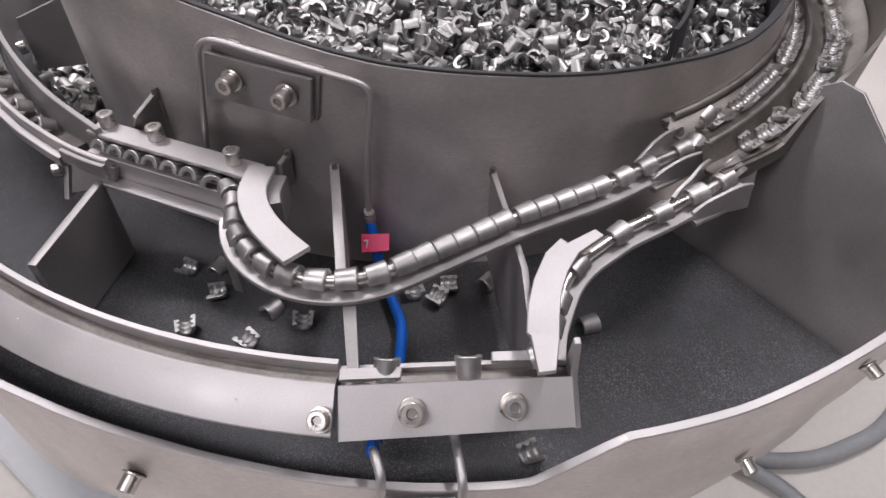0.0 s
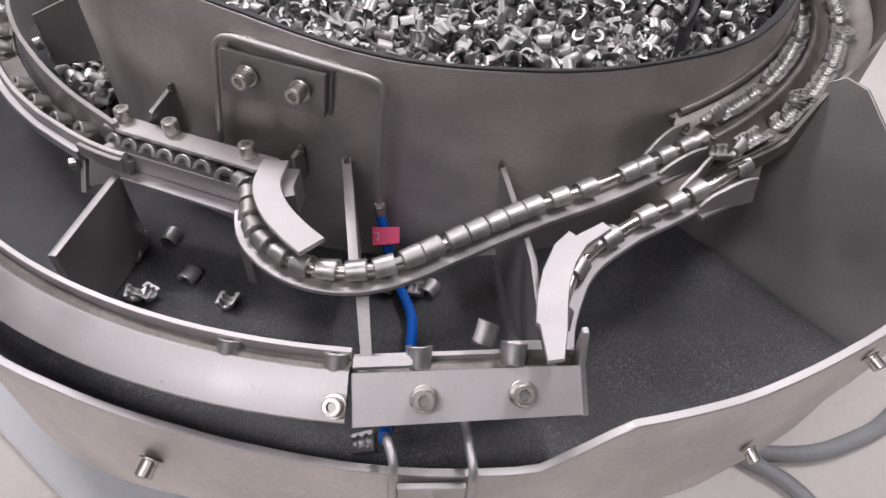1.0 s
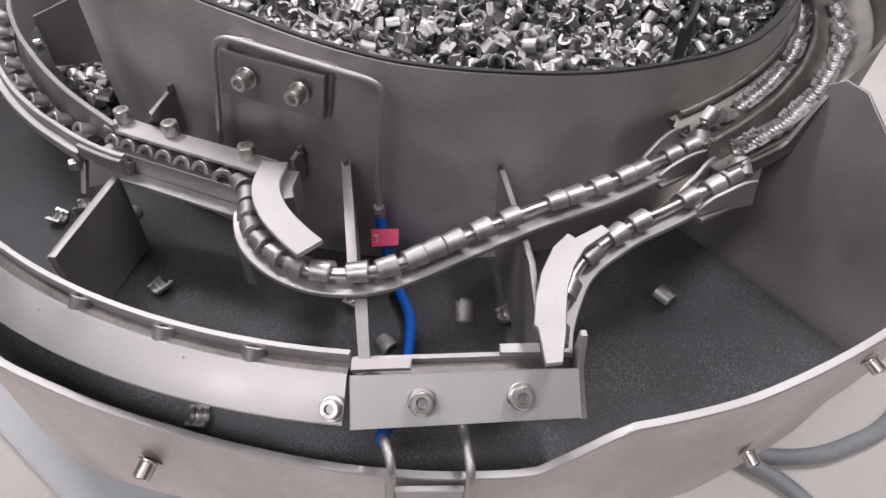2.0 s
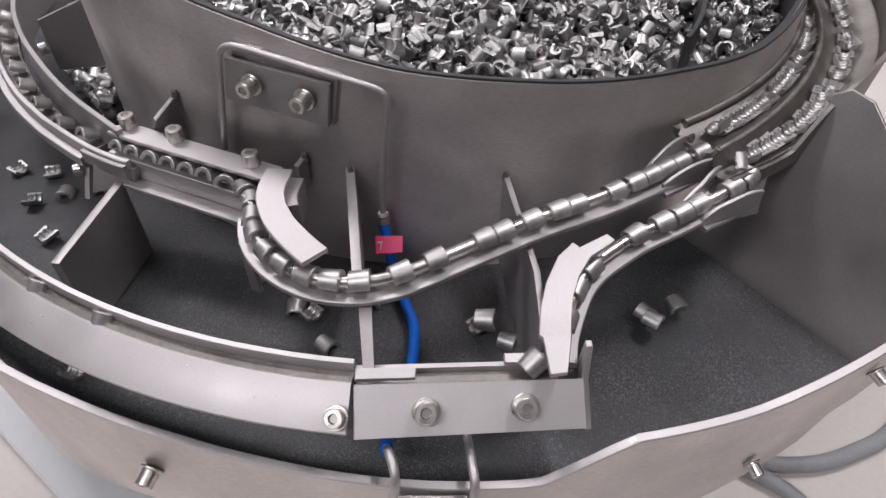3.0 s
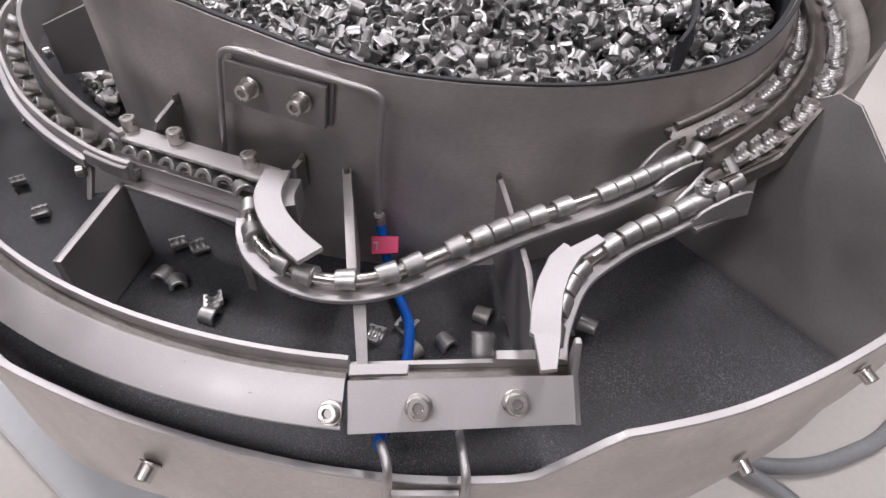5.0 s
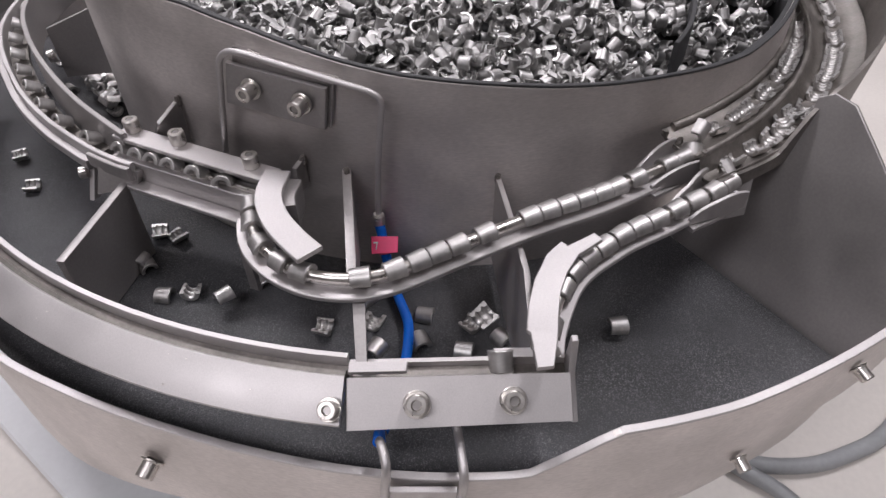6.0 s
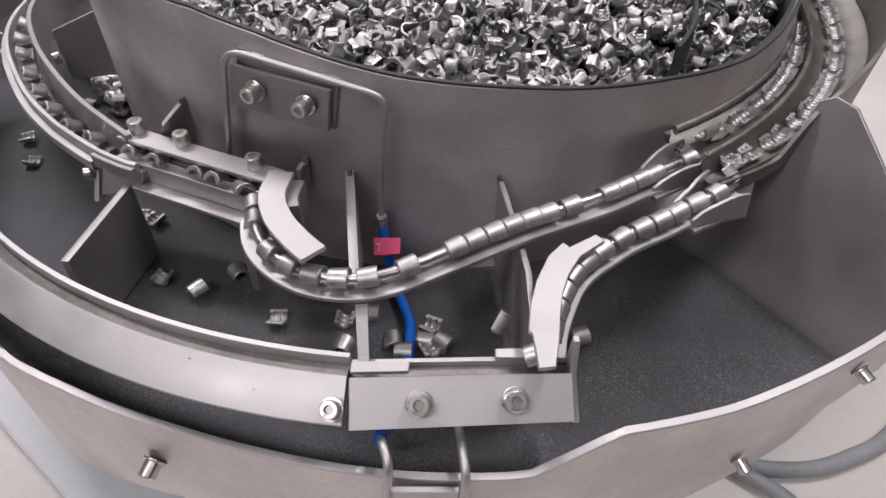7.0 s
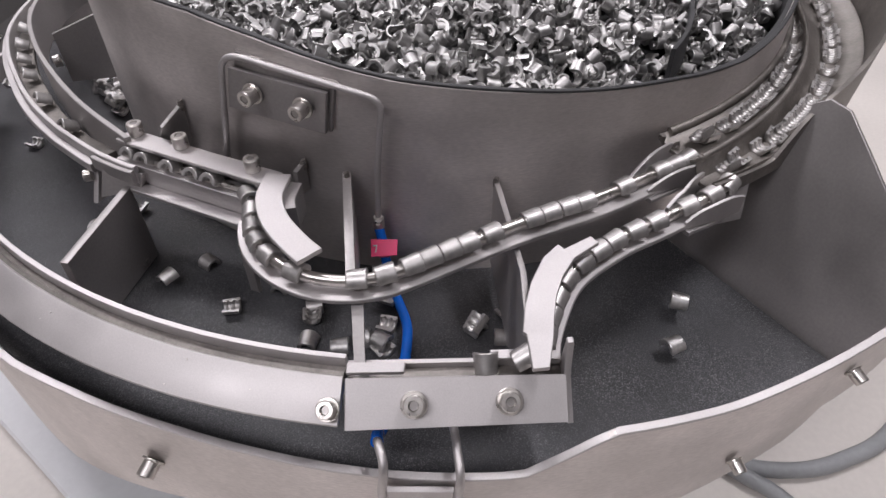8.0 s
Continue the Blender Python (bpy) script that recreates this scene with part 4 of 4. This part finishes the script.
    # one that races round the narrow channel outside the band
    for n, (a0, speed, r) in enumerate(((6.1, 11.5, 0.3965),)):
        ob = shell(Matrix.Identity(4), "steel half shell sliding in the narrow channel outside the band", "half shells on the pan floor", SHELL_DULL)
        rows = []
        for i in range(0, 41):
            t = i * 0.2
            aa = radians(a0 - speed * t)
            rows.append((t, pose(r * math.sin(aa), -r * math.cos(aa), 0.0054, 180 + 8 * math.sin(4 * t), 5 * math.sin(5 * t), 20 - speed * t)))
        walk(ob, rows)

    # half shells that drop off the rails, bounce and join the drift: (time, where from, where they land, drift a second)
    drops = [(1.36, (0.1290, -0.2985, 0.0790), (0.1285, -0.3060), 2.6), (7.62, (0.1420, -0.2960, 0.0790), (0.1380, -0.3050), 3.0), (7.40, (0.1420, -0.2960, 0.0790), (0.1285, -0.3345), 1.5),
             (3.30, (-0.1060, -0.2830, 0.0750), (-0.1330, -0.2990), 4.0), (2.55, (0.1380, -0.2950, 0.0790), (0.1330, -0.3060), 5.5), (2.66, (0.1380, -0.2950, 0.0790), (0.1125, -0.3215), 5.5),
             (5.10, (0.1290, -0.2985, 0.0790), (0.1120, -0.3180), 4.0), (5.60, (-0.1060, -0.2830, 0.0750), (-0.1180, -0.3060), 4.0)]
    for n, (t0, start, land, drift) in enumerate(drops):
        ob = shell(Matrix.Identity(4), "steel half shell that tumbles off a rail onto the pan floor", "half shells dropping off the rails", SHELL_DULL)
        fall = 0.22
        r, a = math.hypot(*land), math.degrees(math.atan2(land[0], -land[1]))
        times = sorted({0.0, 8.0, round(t0, 2)} | {round(t0 + fall * k / 5, 3) for k in range(6)} | {round(0.2 * k, 2) for k in range(41)})
        rows = []
        for t in times:
            u = clamp01((t - t0) / fall)
            late = max(0.0, t - t0 - fall)
            aa = radians(a - drift * late)
            x, y = r * math.sin(aa), -r * math.cos(aa)
            z = start[2] + (0.0056 - start[2]) * u * u + 0.012 * math.sin(math.pi * u)
            z += 0.010 * math.exp(-5 * late) * abs(math.sin(11 * late)) if late else 0.0
            x, y = start[0] + (x - start[0]) * u, start[1] + (y - start[1]) * u
            if u <= 0:
                # waits out of the way, then comes along to where it drops
                hide, lead = ((0.0470, -0.3740, 0.0550), 0.4) if abs(start[0]) < 0.05 else ((-0.0850, -0.2960, 0.0690), 0.5) if start[0] < 0 else ((0.2650, -0.1480, 0.0850), 3.4)
                w = clamp01((t - t0 + lead) / lead)
                step_out = clamp01((w - 0.85) / 0.15)
                ra = math.hypot(hide[0], hide[1]) * (1 - step_out) + math.hypot(start[0], start[1]) * step_out
                an = math.atan2(hide[0], -hide[1]) * (1 - w) + math.atan2(start[0], -start[1]) * w
                x, y, z = ra * math.sin(an), -ra * math.cos(an), hide[2] + (start[2] - hide[2]) * w
            rows.append((t, pose(x, y, z, 180 + 170 * u * (1 if n % 2 else -1), 40 * math.sin(math.pi * u), 40 * n + 120 * u + 9 * late)))
        walk(ob, rows)

    # the pile between the curved guide and the bowl wall trembles
    for n in range(150):
        deg = rng.uniform(-98, -66)
        aa = radians(deg)
        r = 0.2765 + (0.006 + 0.0027 * (-65 - deg)) * rng.random() ** 0.85
        ob = shell(Matrix.Identity(4), "steel half shell in the loose pile beside the bowl wall", "half shells in the loose pile", SHELL_DULL)
        e = [rng.uniform(0, 360) for _ in range(3)]
        z = 0.006 + rng.uniform(0, 0.014)
        rows = []
        for i in range(0, 17):
            t = i * 0.5
            w = aa - radians(0.8 * t)
            rows.append((t, pose(r * math.sin(w), -r * math.cos(w), z + 0.0008 * math.sin(5 * t + n), e[0] + 5 * math.sin(3 * t + n), e[1] * 0.1, e[2] + 4 * t)))
        walk(ob, rows)


motions()
